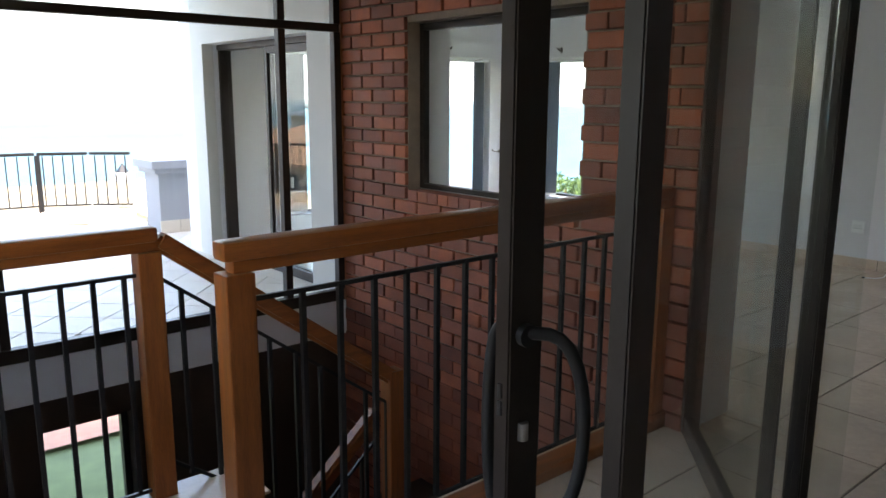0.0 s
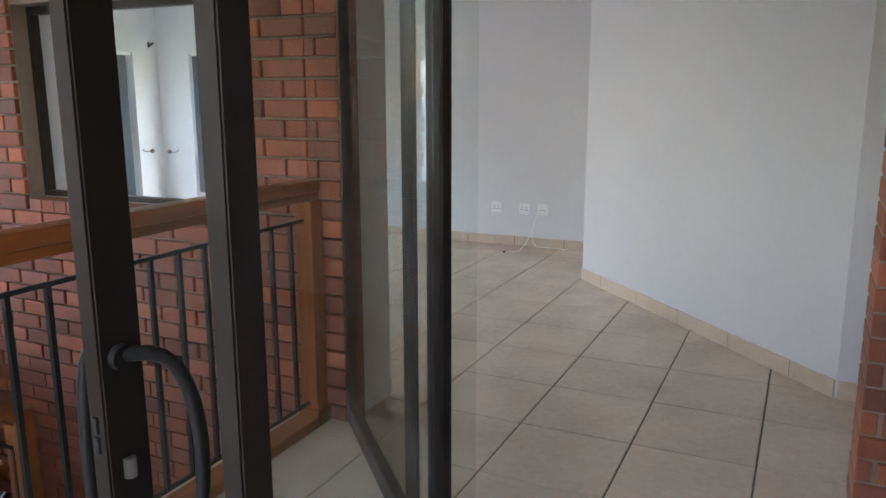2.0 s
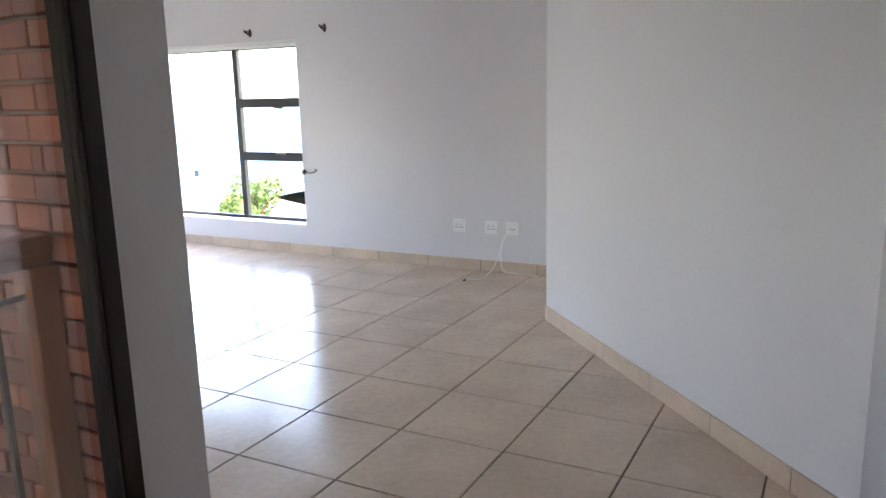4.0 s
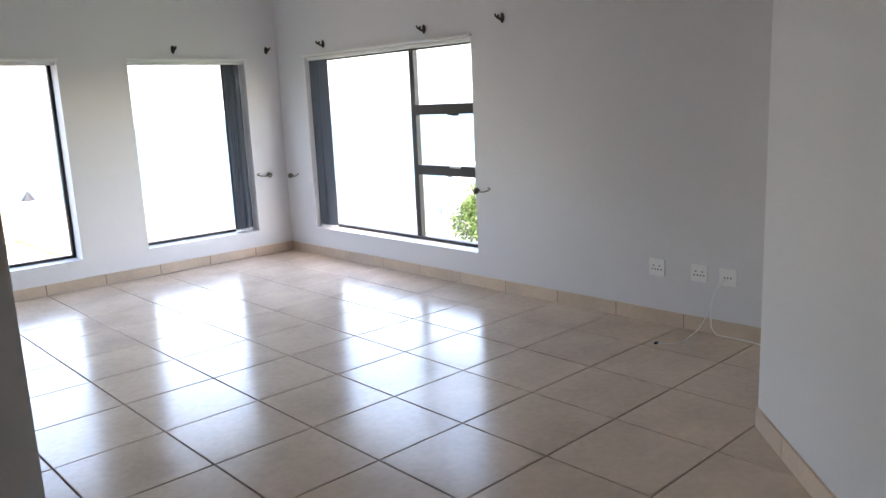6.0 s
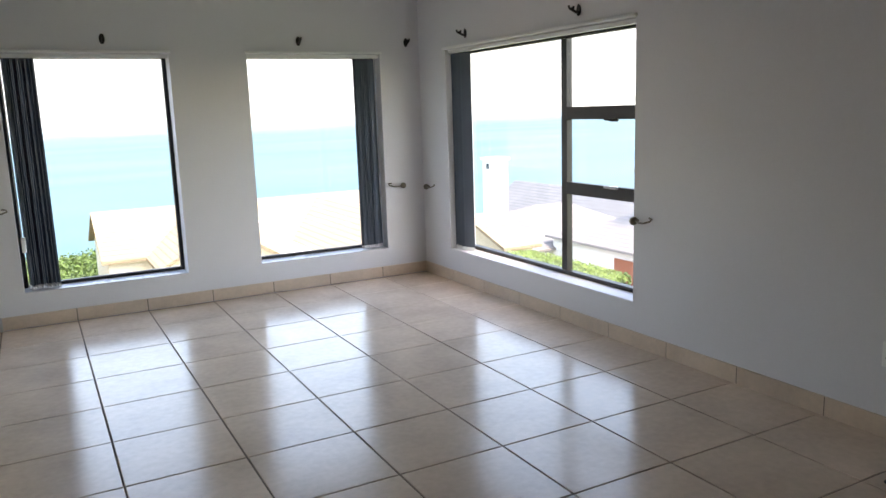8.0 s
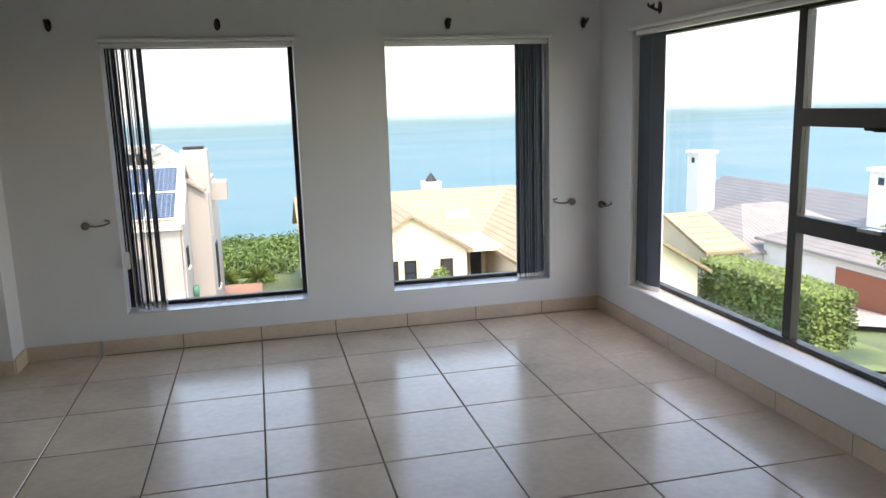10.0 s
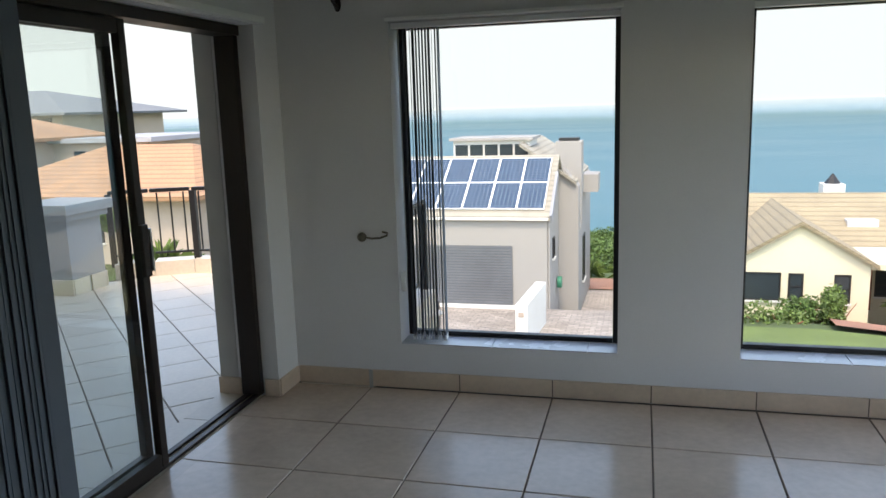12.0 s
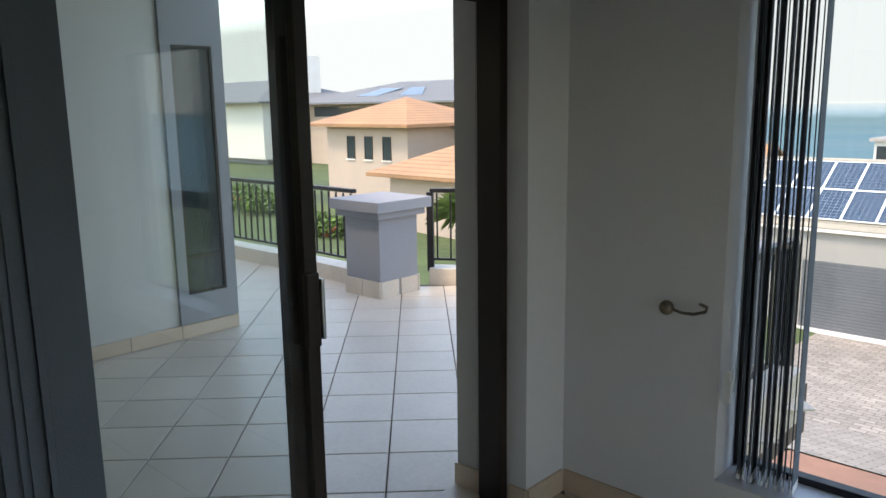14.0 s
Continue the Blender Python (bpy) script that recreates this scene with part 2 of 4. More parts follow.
        rings.append(([bm.verts.new(p + rad * (math.cos(2 * math.pi * k / seg) * a + math.sin(2 * math.pi * k / seg) * b)) for k in range(seg)], a))
    for (u, _), (v, _) in zip(rings, rings[1:]):
        for k in range(seg):
            bm.faces.new((u[k], u[(k + 1) % seg], v[(k + 1) % seg], v[k]))
    bm.faces.new(rings[0][0][::-1])
    bm.faces.new(rings[-1][0])
    return bm


def prism(bm, pts, z0, z1):
    lo, hi = [bm.verts.new((x, y, z0)) for x, y in pts], [bm.verts.new((x, y, z1)) for x, y in pts]
    n = len(pts)
    bm.faces.new(lo[::-1])
    bm.faces.new(hi)
    for i in range(n):
        bm.faces.new((lo[i], lo[(i + 1) % n], hi[(i + 1) % n], hi[i]))
    return bm


def slab(bm, quad, thick):
    """A roof plane from its corners, with thickness downwards."""
    t = [bm.verts.new(p) for p in quad]
    u = [bm.verts.new((p[0], p[1], p[2] - thick)) for p in quad]
    n = len(quad)
    bm.faces.new(t)
    bm.faces.new(u[::-1])
    for i in range(n):
        bm.faces.new((t[i], u[i], u[(i + 1) % n], t[(i + 1) % n]))
    return bm


def ball(bm, c, r, seg=12, squash=1.0):
    bmesh.ops.create_uvsphere(bm, u_segments=seg, v_segments=max(6, seg // 2), radius=r, matrix=Matrix.Translation(c) @ Matrix.Diagonal((1, 1, squash, 1)))
    return bm


def mesh_of(name, bm, material, smooth=False):
    bmesh.ops.recalc_face_normals(bm, faces=bm.faces[:])
    me = bpy.data.meshes.new(name)
    bm.to_mesh(me)
    bm.free()
    me.materials.append(material)
    if smooth:
        me.polygons.foreach_set("use_smooth", [True] * len(me.polygons))
        me.set_sharp_from_angle(angle=radians(40))
    return me


def thing(name, at, label, category, group="", kind=""):
    ob = new(name)
    ob.location = at
    ob.empty_display_size = 0.1
    return tagged(ob, label, category, group, kind)


def part(name, bm, material, parent, label="", smooth=False):
    """One mesh, built in world places, under a thing or a part."""
    ob = new(name, mesh_of(name, bm, material, smooth))
    place, p = Vector(), parent
    while p:
        place += p.location
        p = p.parent
    ob.parent, ob.location = parent, -place
    if label:
        tagged(ob, label)
    return ob


def solid(name, bm, material, label, category, kind="structure", group="", smooth=False):
    return tagged(new(name, mesh_of(name, bm, material, smooth)), label, category, group, kind)


def piece(name, me, parent, at, turn=0.0):
    ob = new(name, me)
    place, p = Vector(), parent
    while p:
        place += p.location
        p = p.parent
    ob.parent, ob.location = parent, Vector(at) - place
    ob.rotation_euler.z = turn
    return ob


def panel(bm, axis, face, back, u0, u1, z0, z1, holes):
    """A wall from u0 to u1 with openings (u0, u1, z0, z1) cut right through it."""
    us = sorted({u0, u1, *(h[0] for h in holes), *(h[1] for h in holes)})
    zs = sorted({z0, z1, *(h[2] for h in holes), *(h[3] for h in holes)})
    lo, hi = min(face, back), max(face, back)
    nu, nz = len(us) - 1, len(zs) - 1
    full = [[not any(h[0] <= (us[i] + us[i + 1]) / 2 <= h[1] and h[2] <= (zs[k] + zs[k + 1]) / 2 <= h[3] for h in holes) for k in range(nz)] for i in range(nu)]
    cache = {}

    def v(i, k, d):
        if (i, k, d) not in cache:
            c = lo if d == 0 else hi
            cache[i, k, d] = bm.verts.new((c, us[i], zs[k]) if axis == "x" else (us[i], c, zs[k]))
        return cache[i, k, d]
    for i in range(nu):
        for k in range(nz):
            if not full[i][k]:
                continue
            for d in (0, 1):
                bm.faces.new((v(i, k, d), v(i + 1, k, d), v(i + 1, k + 1, d), v(i, k + 1, d)))
            for di, dk, a, b in ((-1, 0, (i, k), (i, k + 1)), (1, 0, (i + 1, k), (i + 1, k + 1)), (0, -1, (i, k), (i + 1, k)), (0, 1, (i, k + 1), (i + 1, k + 1))):
                ii, kk = i + di, k + dk
                if not (0 <= ii < nu and 0 <= kk < nz and full[ii][kk]):
                    bm.faces.new((v(*a, 0), v(*b, 0), v(*b, 1), v(*a, 1)))
    return bm


CEIL = 2.75
# ---- large structure ----
solid("wall_north", panel(bmesh.new(), "y", 0.03, 0.28, -0.8, 3.7, -0.1, CEIL, [(0.175, 1.33, 0.25, 1.95), (1.918, 3.07, 0.25, 1.95)]), plaster, "white plastered wall with two tall sea-facing windows", "wall")
solid("wall_east", panel(bmesh.new(), "x", 3.45, 3.7, -5.75, 0.03, -0.1, CEIL, [(-2.735, -0.45, 0.27, 1.95)]), plaster, "white plastered wall with a wide low window", "wall")
nib = panel(bmesh.new(), "x", -0.69, -0.45, -5.31, 0.03, -0.1, CEIL, [(-2.05, -0.215, -0.1, 1.95), (-4.63, -3.24, 0.87, 1.94)])
solid("wall_west", nib, plaster, "white plastered wall with a sliding door and an inner window", "wall")
solid("wall_oblique", prism(bmesh.new(), [(2.345, -5.53), (0.435, -7.325), (0.435, -9.6), (3.7, -9.6), (3.7, -5.53)], -0.1, CEIL), plaster, "white plastered wall running at an angle", "wall")
solid("wall_terrace", panel(bmesh.new(), "x", -0.8, -0.693, -2.43, 0.029, -3.2, CEIL, [(-2.05, -0.215, -0.1, 1.95)]), ext_white, "white rendered outer wall round the sliding door", "wall")
# Out of view, added to stop daylight leaking up the stairwell.
solid("wall_lower", box(-0.8, -0.6, -9.6, -5.28, -3, -0.26), plaster, "plain unseen wall added to keep light out below", "wall")
solid("wall_south", box(-5.3, 0.45, -9.85, -9.6, -3, CEIL), plaster, "plain white plastered wall", "wall")
solid("wall_hall_west", panel(bmesh.new(), "x", -5.3, -5.05, -9.6, -2.49, -3, CEIL, [(-6.4, -4.9, 0.95, 2.2)]), plaster, "white plastered hall wall with a wide opening", "wall")
solid("ceiling", box(-5.3, 3.7, -9.85, 0.28, CEIL, CEIL + 0.2), ceiling_paint, "plain white ceiling", "ceiling")
fl = bmesh.new()
bx(fl, -0.8, 3.7, -9.6, 0.28, -0.25, -0.006)
bx(fl, -2.85, -0.8, -9.6, -5.13, -0.25, -0.006)
bx(fl, -5.3, -2.85, -9.6, -4.28, -0.25, -0.006)
floor = solid("floor", fl, grout, "beige ceramic tiled floor with dark joints", "floor")
solid("floor_lower", box(-5.3, -0.8, -9.6, -2.3, -3.1, -2.9), shaded_well, "dark floor of the storey below", "floor")
# glazed wall between hall and terrace
GY = -2.5
# This wall gets no light; its darkness is painted in by the colour.
solid("wall_below_glazing", panel(bmesh.new(), "y", GY + 0.02, GY + 0.24, -5.05, -0.8, -2.95, -0.21, [(-2.88, -2.36, -1.7, -0.4)]), shaded_well, "wall of the storey below, its unlit shade painted dark, with a small window", "wall")
solid("trim_slab_edge", box(-5.05, -0.81, GY - 0.02, GY + 0.2, -0.205, 0.045), plaster, "cream plastered slab edge under the glazing", "slab edge")
gw = thing("window_glazed_wall", (-2.9, GY, 0.05), "full-height glazed wall in dark bronze frames", "window", kind="structure")
for z0, z1 in ((0.05, 0.13), (1.92, 1.972), (2.68, 2.75)):
    part("transom", box(-5.05, -0.83, GY - 0.03, GY + 0.03, z0, z1, bevel=0.004), bronze, gw)
for x in (-0.845, -1.264, -3.0, -4.2):
    for z0, z1 in ((0.131, 1.919), (1.973, 2.679)):
        part("mullion", box(x - 0.025, x + 0.025, GY - 0.028, GY + 0.028, z0, z1, bevel=0.004), bronze, gw)
for x0, x1 in ((-5.05, -4.225), (-4.175, -3.025), (-2.975, -1.289), (-1.239, -0.87)):
    for z0, z1 in ((0.131, 1.919), (1.973, 2.679)):
        p = part("pane", box(x0, x1, GY - 0.003, GY + 0.003, z0, z1), glass, gw)
        p.visible_shadow = False
part("cover_strip", box(-0.818, -0.795, GY - 0.035, GY + 0.02, 0.05, 2.74), oak_up, gw, "pale timber cover strip")
lw = thing("window_lower", (-2.66, GY + 0.1, -1.7), "small window of the storey below in a dark frame", "window", kind="structure")
for a in ((-2.88, -2.84, -1.7, -0.4), (-2.4, -2.36, -1.7, -0.4), (-2.84, -2.4, -1.7, -1.66), (-2.84, -2.4, -0.44, -0.4)):
    part("frame_bar", box(a[0], a[1], GY + 0.1, GY + 0.15, a[2], a[3]), black, lw)

# ---- windows of the room ----


def sea_window(x0, x1, label):
    w = thing("window_tall", ((x0 + x1) / 2, 0.2, 0.25), label, "window", "tall sea windows", "structure")
    for a in ((x0, x0 + 0.03, 0.256, 1.948), (x1 - 0.03, x1, 0.256, 1.948), (x0 + 0.031, x1 - 0.031, 0.256, 0.282), (x0 + 0.031, x1 - 0.031, 1.92, 1.948)):
        part("frame_bar", box(a[0], a[1], 0.19, 0.235, a[2], a[3], bevel=0.003), black, w)
    p = part("pane", box(x0 + 0.03, x1 - 0.03, 0.21, 0.216, 0.28, 1.921), glass, w)
    p.visible_shadow = False
    n, step = 3, (x1 - x0) / 2.3
    for i in range(n):
        a, b = x0 + 0.003 + i * step, min(x0 + (i + 1) * step - 0.003, x1 - 0.003)
        part("sill_tile", box(a, b, 0.026, 0.188, 0.2505, 0.256, bevel=0.001), sill_tile, w)
    part("head_rail", box(x0 - 0.012, x1 + 0.012, 0.004, 0.029, 1.951, 1.97, bevel=0.004), white_pl, w, "slim white head rail")
    part("blind_track", box(x0 + 0.002, x1 - 0.002, 0.06, 0.1, 1.918, 1.946, bevel=0.003), white_pl, w, "white blind track")
    return w


sea_window(0.175, 1.33, "tall fixed window in a black frame above a tiled sill")
sea_window(1.918, 3.07, "tall fixed window in a black frame with a sea view")
we = thing("window_wide", (3.6, -1.6, 0.27), "wide window with a fixed pane and three stacked side lights", "window", kind="structure")
Y0, Y1, YM = -2.735, -0.45, -1.86
for a in ((Y0, Y0 + 0.035, 0.276, 1.948), (Y1 - 0.03, Y1, 0.276, 1.948), (YM - 0.03, YM + 0.03, 0.306, 1.912)):
    part("frame_bar", box(3.6, 3.65, a[0], a[1], a[2], a[3], bevel=0.003), black, we)
for a in ((Y0 + 0.036, Y1 - 0.031, 0.276, 0.305), (Y0 + 0.036, Y1 - 0.031, 1.913, 1.948), (Y0 + 0.036, YM - 0.031, 1.37, 1.455), (Y0 + 0.036, YM - 0.031, 0.855, 0.94)):
    part("frame_bar", box(3.595, 3.65, a[0], a[1], a[2], a[3], bevel=0.004), black, we)
for a in ((YM + 0.03, Y1 - 0.03, 0.305, 1.913), (Y0 + 0.035, YM - 0.03, 0.305, 0.855), (Y0 + 0.035, YM - 0.03, 0.94, 1.37), (Y0 + 0.035, YM - 0.03, 1.455, 1.913)):
    p = part("pane", box(3.62, 3.626, a[0], a[1], a[2], a[3]), glass, we)
    p.visible_shadow = False
for z in (0.955, 1.385):
    h = bmesh.new()
    bx(h, 3.575, 3.595, -2.43, -2.36, z - 0.03, z - 0.01, bevel=0.004)
    beam(h, (3.575, -2.42, z - 0.02), (3.55, -2.34, z - 0.015), 0.012, 0.015, 0.003)
    part("latch", h, silver if z < 1 else black, we)
part("sill", box(3.452, 3.594, Y0 + 0.002, Y1 - 0.002, 0.2705, 0.276, bevel=0.001), plaster, we)
part("head_rail", box(3.424, 3.449, Y0 - 0.012, Y1 + 0.012, 1.951, 1.97, bevel=0.004), white_pl, we, "slim white head rail")
part("blind_track", box(3.47, 3.51, Y0 + 0.01, Y1 - 0.01, 1.918, 1.946, bevel=0.003), white_pl, we, "white blind track")


def blind(label, axis, at, spots, z0, z1, angle, base, width=0.089):
    b = thing("vertical_blind", (at, base, z0) if axis == "x" else (base, at, z0), label, "blind", "vertical blinds")
    slat = bmesh.new()
    bx(slat, -width / 2, width / 2, -0.0012, 0.0012, z0 + 0.02, z1)
    me = mesh_of("slat", slat, blind_m)
    foot = bmesh.new()
    bx(foot, -width / 2 + 0.004, width / 2 - 0.004, -0.003, 0.003, z0, z0 + 0.028, bevel=0.001)
    fm = mesh_of("weight", foot, white_pl)
    for i, s in enumerate(spots):
        a = radians(angle + 7 * math.sin(i * 2.3)) + (math.pi / 2 if axis == "x" else 0)
        o = piece("slat", me, b, (at, s, 0) if axis == "x" else (s, at, 0), a)
        f = new("weight", fm)
        f.parent = o
    beads = tube(bmesh.new(), [((at, base, z1) if axis == "x" else (base, at, z1)), ((at, base, z0 + 0.45) if axis == "x" else (base, at, z0 + 0.45)), ((at - 0.01, base, z0 + 0.3) if axis == "x" else (base, at - 0.02, z0 + 0.3))], 0.003, 6)
    part("bead_chain", beads, white_pl, b, "white bead chain")
    return b


blind("grey-blue vertical blind drawn into a thin bundle", "y", 0.115, [0.225, 0.23, 0.236, 0.243] + [0.26 + 0.017 * i for i in range(10)], 0.262, 1.917, 104, 0.2)
blind("grey-blue vertical blind drawn to one side", "y", 0.115, [2.875 + 0.022 * i for i in range(8)], 0.262, 1.917, 35, 3.05)
blind("grey-blue vertical blind drawn to one side", "x", 3.525, [-0.472 - 0.024 * i for i in range(9)], 0.28, 1.917, 30, -0.47)
blind("dark vertical blind bundled beside the sliding door", "x", -0.4, [-1.83 - 0.017 * i for i in range(15)], 0.03, 1.93, 12, -2.08, 0.1)
pull = thing("blind_cord_weight", (0.19, 0.02, 0.6), "white plastic cord weight hanging beside the blind", "cord weight")
part("weight", box(0.195, 0.225, 0.006, 0.026, 0.55, 0.66, bevel=0.005), white_pl, pull)

# ---- sliding door ----
sd = thing("door_sliding", (-0.58, -1.1, 0), "dark aluminium sliding glass door standing half open", "door", kind="structure")
for x0, x1 in ((-0.645, -0.615), (-0.59, -0.56)):
    part("track", box(x0, x1, -2.05, -0.215, -0.001, 0.012, bevel=0.003), bronze, sd)
for i in range(5):
    part("threshold_tile", box(-0.802, -0.548, -2.047 + 0.366 * i, -1.685 + 0.366 * i, -0.0055, -0.002, bevel=0.001), terrace_tile, sd, "beige threshold tile")
part("head", box(-0.66, -0.53, -2.05, -0.215, 1.9, 1.948, bevel=0.003), bronze, sd)
part("jamb", box(-0.65, -0.54, -0.26, -0.218, 0.013, 1.899, bevel=0.004), bronze, sd)
part("jamb", box(-0.65, -0.54, -2.047, -2.005, 0.013, 1.899, bevel=0.004), bronze, sd)
for xc, y0, y1, nm in ((-0.575, -2.0, -1.075, "sliding_leaf"), (-0.63, -2.0, -1.1, "fixed_leaf")):
    lf = part(nm, box(xc - 0.018, xc + 0.018, y1 - 0.045, y1, 0.014, 1.897, bevel=0.004), bronze, sd)
    part("stile", box(xc - 0.018, xc + 0.018, y0, y0 + 0.055, 0.014, 1.897, bevel=0.004), bronze, lf)
    part("rail", box(xc - 0.017, xc + 0.017, y0 + 0.056, y1 - 0.046, 0.014, 0.075, bevel=0.004), bronze, lf)
    part("rail", box(xc - 0.017, xc + 0.017, y0 + 0.056, y1 - 0.046, 1.84, 1.897, bevel=0.004), bronze, lf)
    g = part("pane", box(xc - 0.003, xc + 0.003, y0 + 0.055, y1 - 0.045, 0.074, 1.841), glass_door, lf)
    g.visible_shadow = False
hd = part("pull_handle", box(-0.556, -0.535, -1.13, -1.085, 0.86, 1.08, bevel=0.006), bronze, sd)
part("grip", box(-0.552, -0.53, -1.083, -1.071, 0.88, 1.06, bevel=0.004), silver, hd, "silver grip edge")
trk = thing("curtain_track", (-0.43, -1.1, 1.95), "white blind track above the sliding door", "track")
part("rail", box(-0.448, -0.395, -2.1, -0.19, 1.952, 1.985, bevel=0.005), white_pl, trk)

# ---- curtain brackets and tiebacks ----


def bracket():
    b = thing("curtain_bracket", (0, 0, 0), "dark wrought curtain rod bracket on the white wall", "bracket", "curtain brackets")
    pl = bmesh.new()
    bmesh.ops.create_cone(pl, cap_ends=True, segments=14, radius1=0.02, radius2=0.016, depth=0.008, matrix=Matrix.Translation((0, 0.004, 0)) @ Matrix.Rotation(radians(90), 4, "X") @ Matrix.Diagonal((1, 1.9, 1, 1)))
    part("plate", pl, wrought, b, smooth=True)
    part("arm", tube(bmesh.new(), [(0, 0.006, -0.014), (0, 0.03, -0.012), (0, 0.055, 0.0), (0, 0.065, 0.012)], 0.009, 8), wrought, b, smooth=True)
    cup = [(0, 0.045 + 0.0, 0.022), (0, 0.048, 0.008), (0, 0.062, 0.0), (0, 0.078, 0.008), (0, 0.084, 0.026)]
    part("cup", tube(bmesh.new(), cup, 0.007, 8), wrought, b, smooth=True)
    return b


def tieback(m, side):
    b = thing("curtain_tieback", (0, 0, 0), "bronze ball and hook curtain tieback on the wall", "tieback", "curtain tiebacks")
    part("ball", ball(bmesh.new(), (0, 0.035, 0), 0.026, 16), antique, b, smooth=True)
    part("stem", tube(bmesh.new(), [(0, 0.0, 0), (0, 0.03, 0)], 0.009, 8), antique, b)
    hook = [(0.015, 0.035, 0.0), (0.06, 0.05, -0.005), (0.11, 0.06, 0.0), (0.145, 0.045, 0.012), (0.14, 0.025, 0.022), (0.11, 0.015, 0.026)]
    part("hook", tube(bmesh.new(), [(side * x, y, z) for x, y, z in hook], 0.0055, 8), antique, b, smooth=True)
    b.matrix_basis = m


br0 = bracket()
NORTH = [pose(x, 0.03, 2.05, 0, 0, 180) for x in (-0.09, 0.875, 2.35)]
EAST = [pose(3.45, y, 2.05, 0, 0, 90) for y in (-0.8, -2.22, -3.07)]
br0.matrix_basis = pose(3.32, 0.03, 2.05, 0, 0, 180)
for m in NORTH + EAST:
    copy_thing(br0, m)
tieback(pose(-0.01, 0.03, 0.845, 0, 0, 180), -1)
tieback(pose(3.23, 0.03, 0.81, 0, 0, 180), 1)
tieback(pose(3.45, -0.09, 0.79, 0, 0, 90), -1)
tieback(pose(3.45, -2.77, 0.78, 0, 0, 90), -1)

# ---- sockets and cable ----


def socket(y, blank):
    z, h = 0.37, 0.055
    s = thing("wall_socket", (3.45, y, z), "white plastic twin socket plate with a cable" if blank else "white plastic twin three-pin socket plate", "socket", "" if blank else "wall sockets")
    part("plate", box(3.438, 3.4495, y - h, y + h, z - h, z + h, bevel=0.004), white_pl, s)
    holes = [(-0.02, -0.004), (0.0, -0.004), (0.02, -0.004)] if blank else [(-0.02, 0.012), (0.022, 0.012), (-0.032, -0.012), (-0.01, -0.012), (0.011, -0.012), (0.033, -0.012)]
    for u, v in holes:
        part("pin_hole", tube(bmesh.new(), [(3.4368, y + u, z + v), (3.442, y + u, z + v)], 0.0048, 8), dark_hole, s)
    if not blank:
        for u in (-0.02, 0.022):
            part("rocker", box(3.4355, 3.4385, y + u - 0.006, y + u + 0.006, z + 0.026, z + 0.04, bevel=0.001), white_pl, s)


socket(-4.35, False)
socket(-4.645, False)
socket(-4.83, True)
cable = thing("loose_cable", (3.43, -4.83, 0.0), "thin white cable hanging from the socket onto the tiles", "cable")
part("lead", tube(bmesh.new(), [(3.436, -4.83, 0.365), (3.41, -4.8, 0.33), (3.405, -4.76, 0.25), (3.41, -4.74, 0.15), (3.405, -4.75, 0.05), (3.415, -4.78, 0.006), (3.425, -4.88, 0.005), (3.42, -4.98, 0.005), (3.4, -5.07, 0.005)], 0.0035, 8), white_pl, cable, smooth=True)
part("lead", tube(bmesh.new(), [(3.436, -4.815, 0.362), (3.408, -4.77, 0.3), (3.4, -4.72, 0.12), (3.38, -4.68, 0.03), (3.31, -4.665, 0.005), (3.2, -4.69, 0.005), (3.1, -4.665, 0.005), (3.065, -4.59, 0.005)], 0.003, 8), white_pl, cable, smooth=True)
part("plug", box(3.052, 3.078, -4.588, -4.57, 0, 0.011, bevel=0.003), dark_hole, cable, "black plug end")

# ---- skirting ----
bb = thing("baseboard", (1.5, 0.02, 0), "beige ceramic skirting tiles along the wall foot", "skirting", kind="structure")


def skirt(p, q, first, pitch, h=0.092, t=0.012):
    """Skirting tiles from p to q, the wall on their far side to the right of travel."""
    p, q = Vector((*p, 0)), Vector((*q, 0))
    d = (q - p).normalized()
    n, length, a, k = Vector((d.y, -d.x, 0)), (q - p).length, 0.0, first
    e, f = p + d * 0.004, q - d * 0.004
    part("joint_strip", prism(bmesh.new(), [(e.x, e.y), (f.x, f.y), (f.x - n.x * t * 0.75, f.y - n.y * t * 0.75), (e.x - n.x * t * 0.75, e.y - n.y * t * 0.75)], 0.0, h - 0.003), grout, bb)
    while a < length - 0.01:
        b = min(k, length)
        u, v = p + d * (a + 0.003), p + d * (b - 0.003)
        bm = prism(bmesh.new(), [(u.x, u.y), (v.x, v.y), (v.x - n.x * t, v.y - n.y * t), (u.x - n.x * t, u.y - n.y * t)], 0.0, h)
        part("skirting_tile", bm, skirt_tile, bb)
        a, k = b, b + pitch


skirt((3.45, 0.029), (-0.44, 0.029), 0.45, 0.5)
skirt((3.449, -5.51), (3.449, 0.02), 0.46, 0.505)
skirt((0.437, -7.322), (2.343, -5.531), 0.3, 0.5)
skirt((0.434, -9.0), (0.434, -7.33), 0.5, 0.5)
skirt((-0.449, 0.017), (-0.449, -0.214), 0.4, 0.5)
skirt((-0.44, -0.216), (-0.53, -0.216), 0.5, 0.5)
skirt((-0.67, -0.216), (-0.81, -0.216), 0.5, 0.5)
skirt((-0.449, -2.06), (-0.449, -5.31), 0.5, 0.505)

# ---- door leaves and jamb between hall and room ----


def leaf(name, p, q, label, stiles, material=bronze, handle=False):
    """A glazed leaf from p to q, with stiles (start, end) along it."""
    p, q = Vector((*p, 0)), Vector((*q, 0))
    d = (q - p).normalized()
    t = thing(name, (p + q) / 2, label, "door", "glazed door leaves")

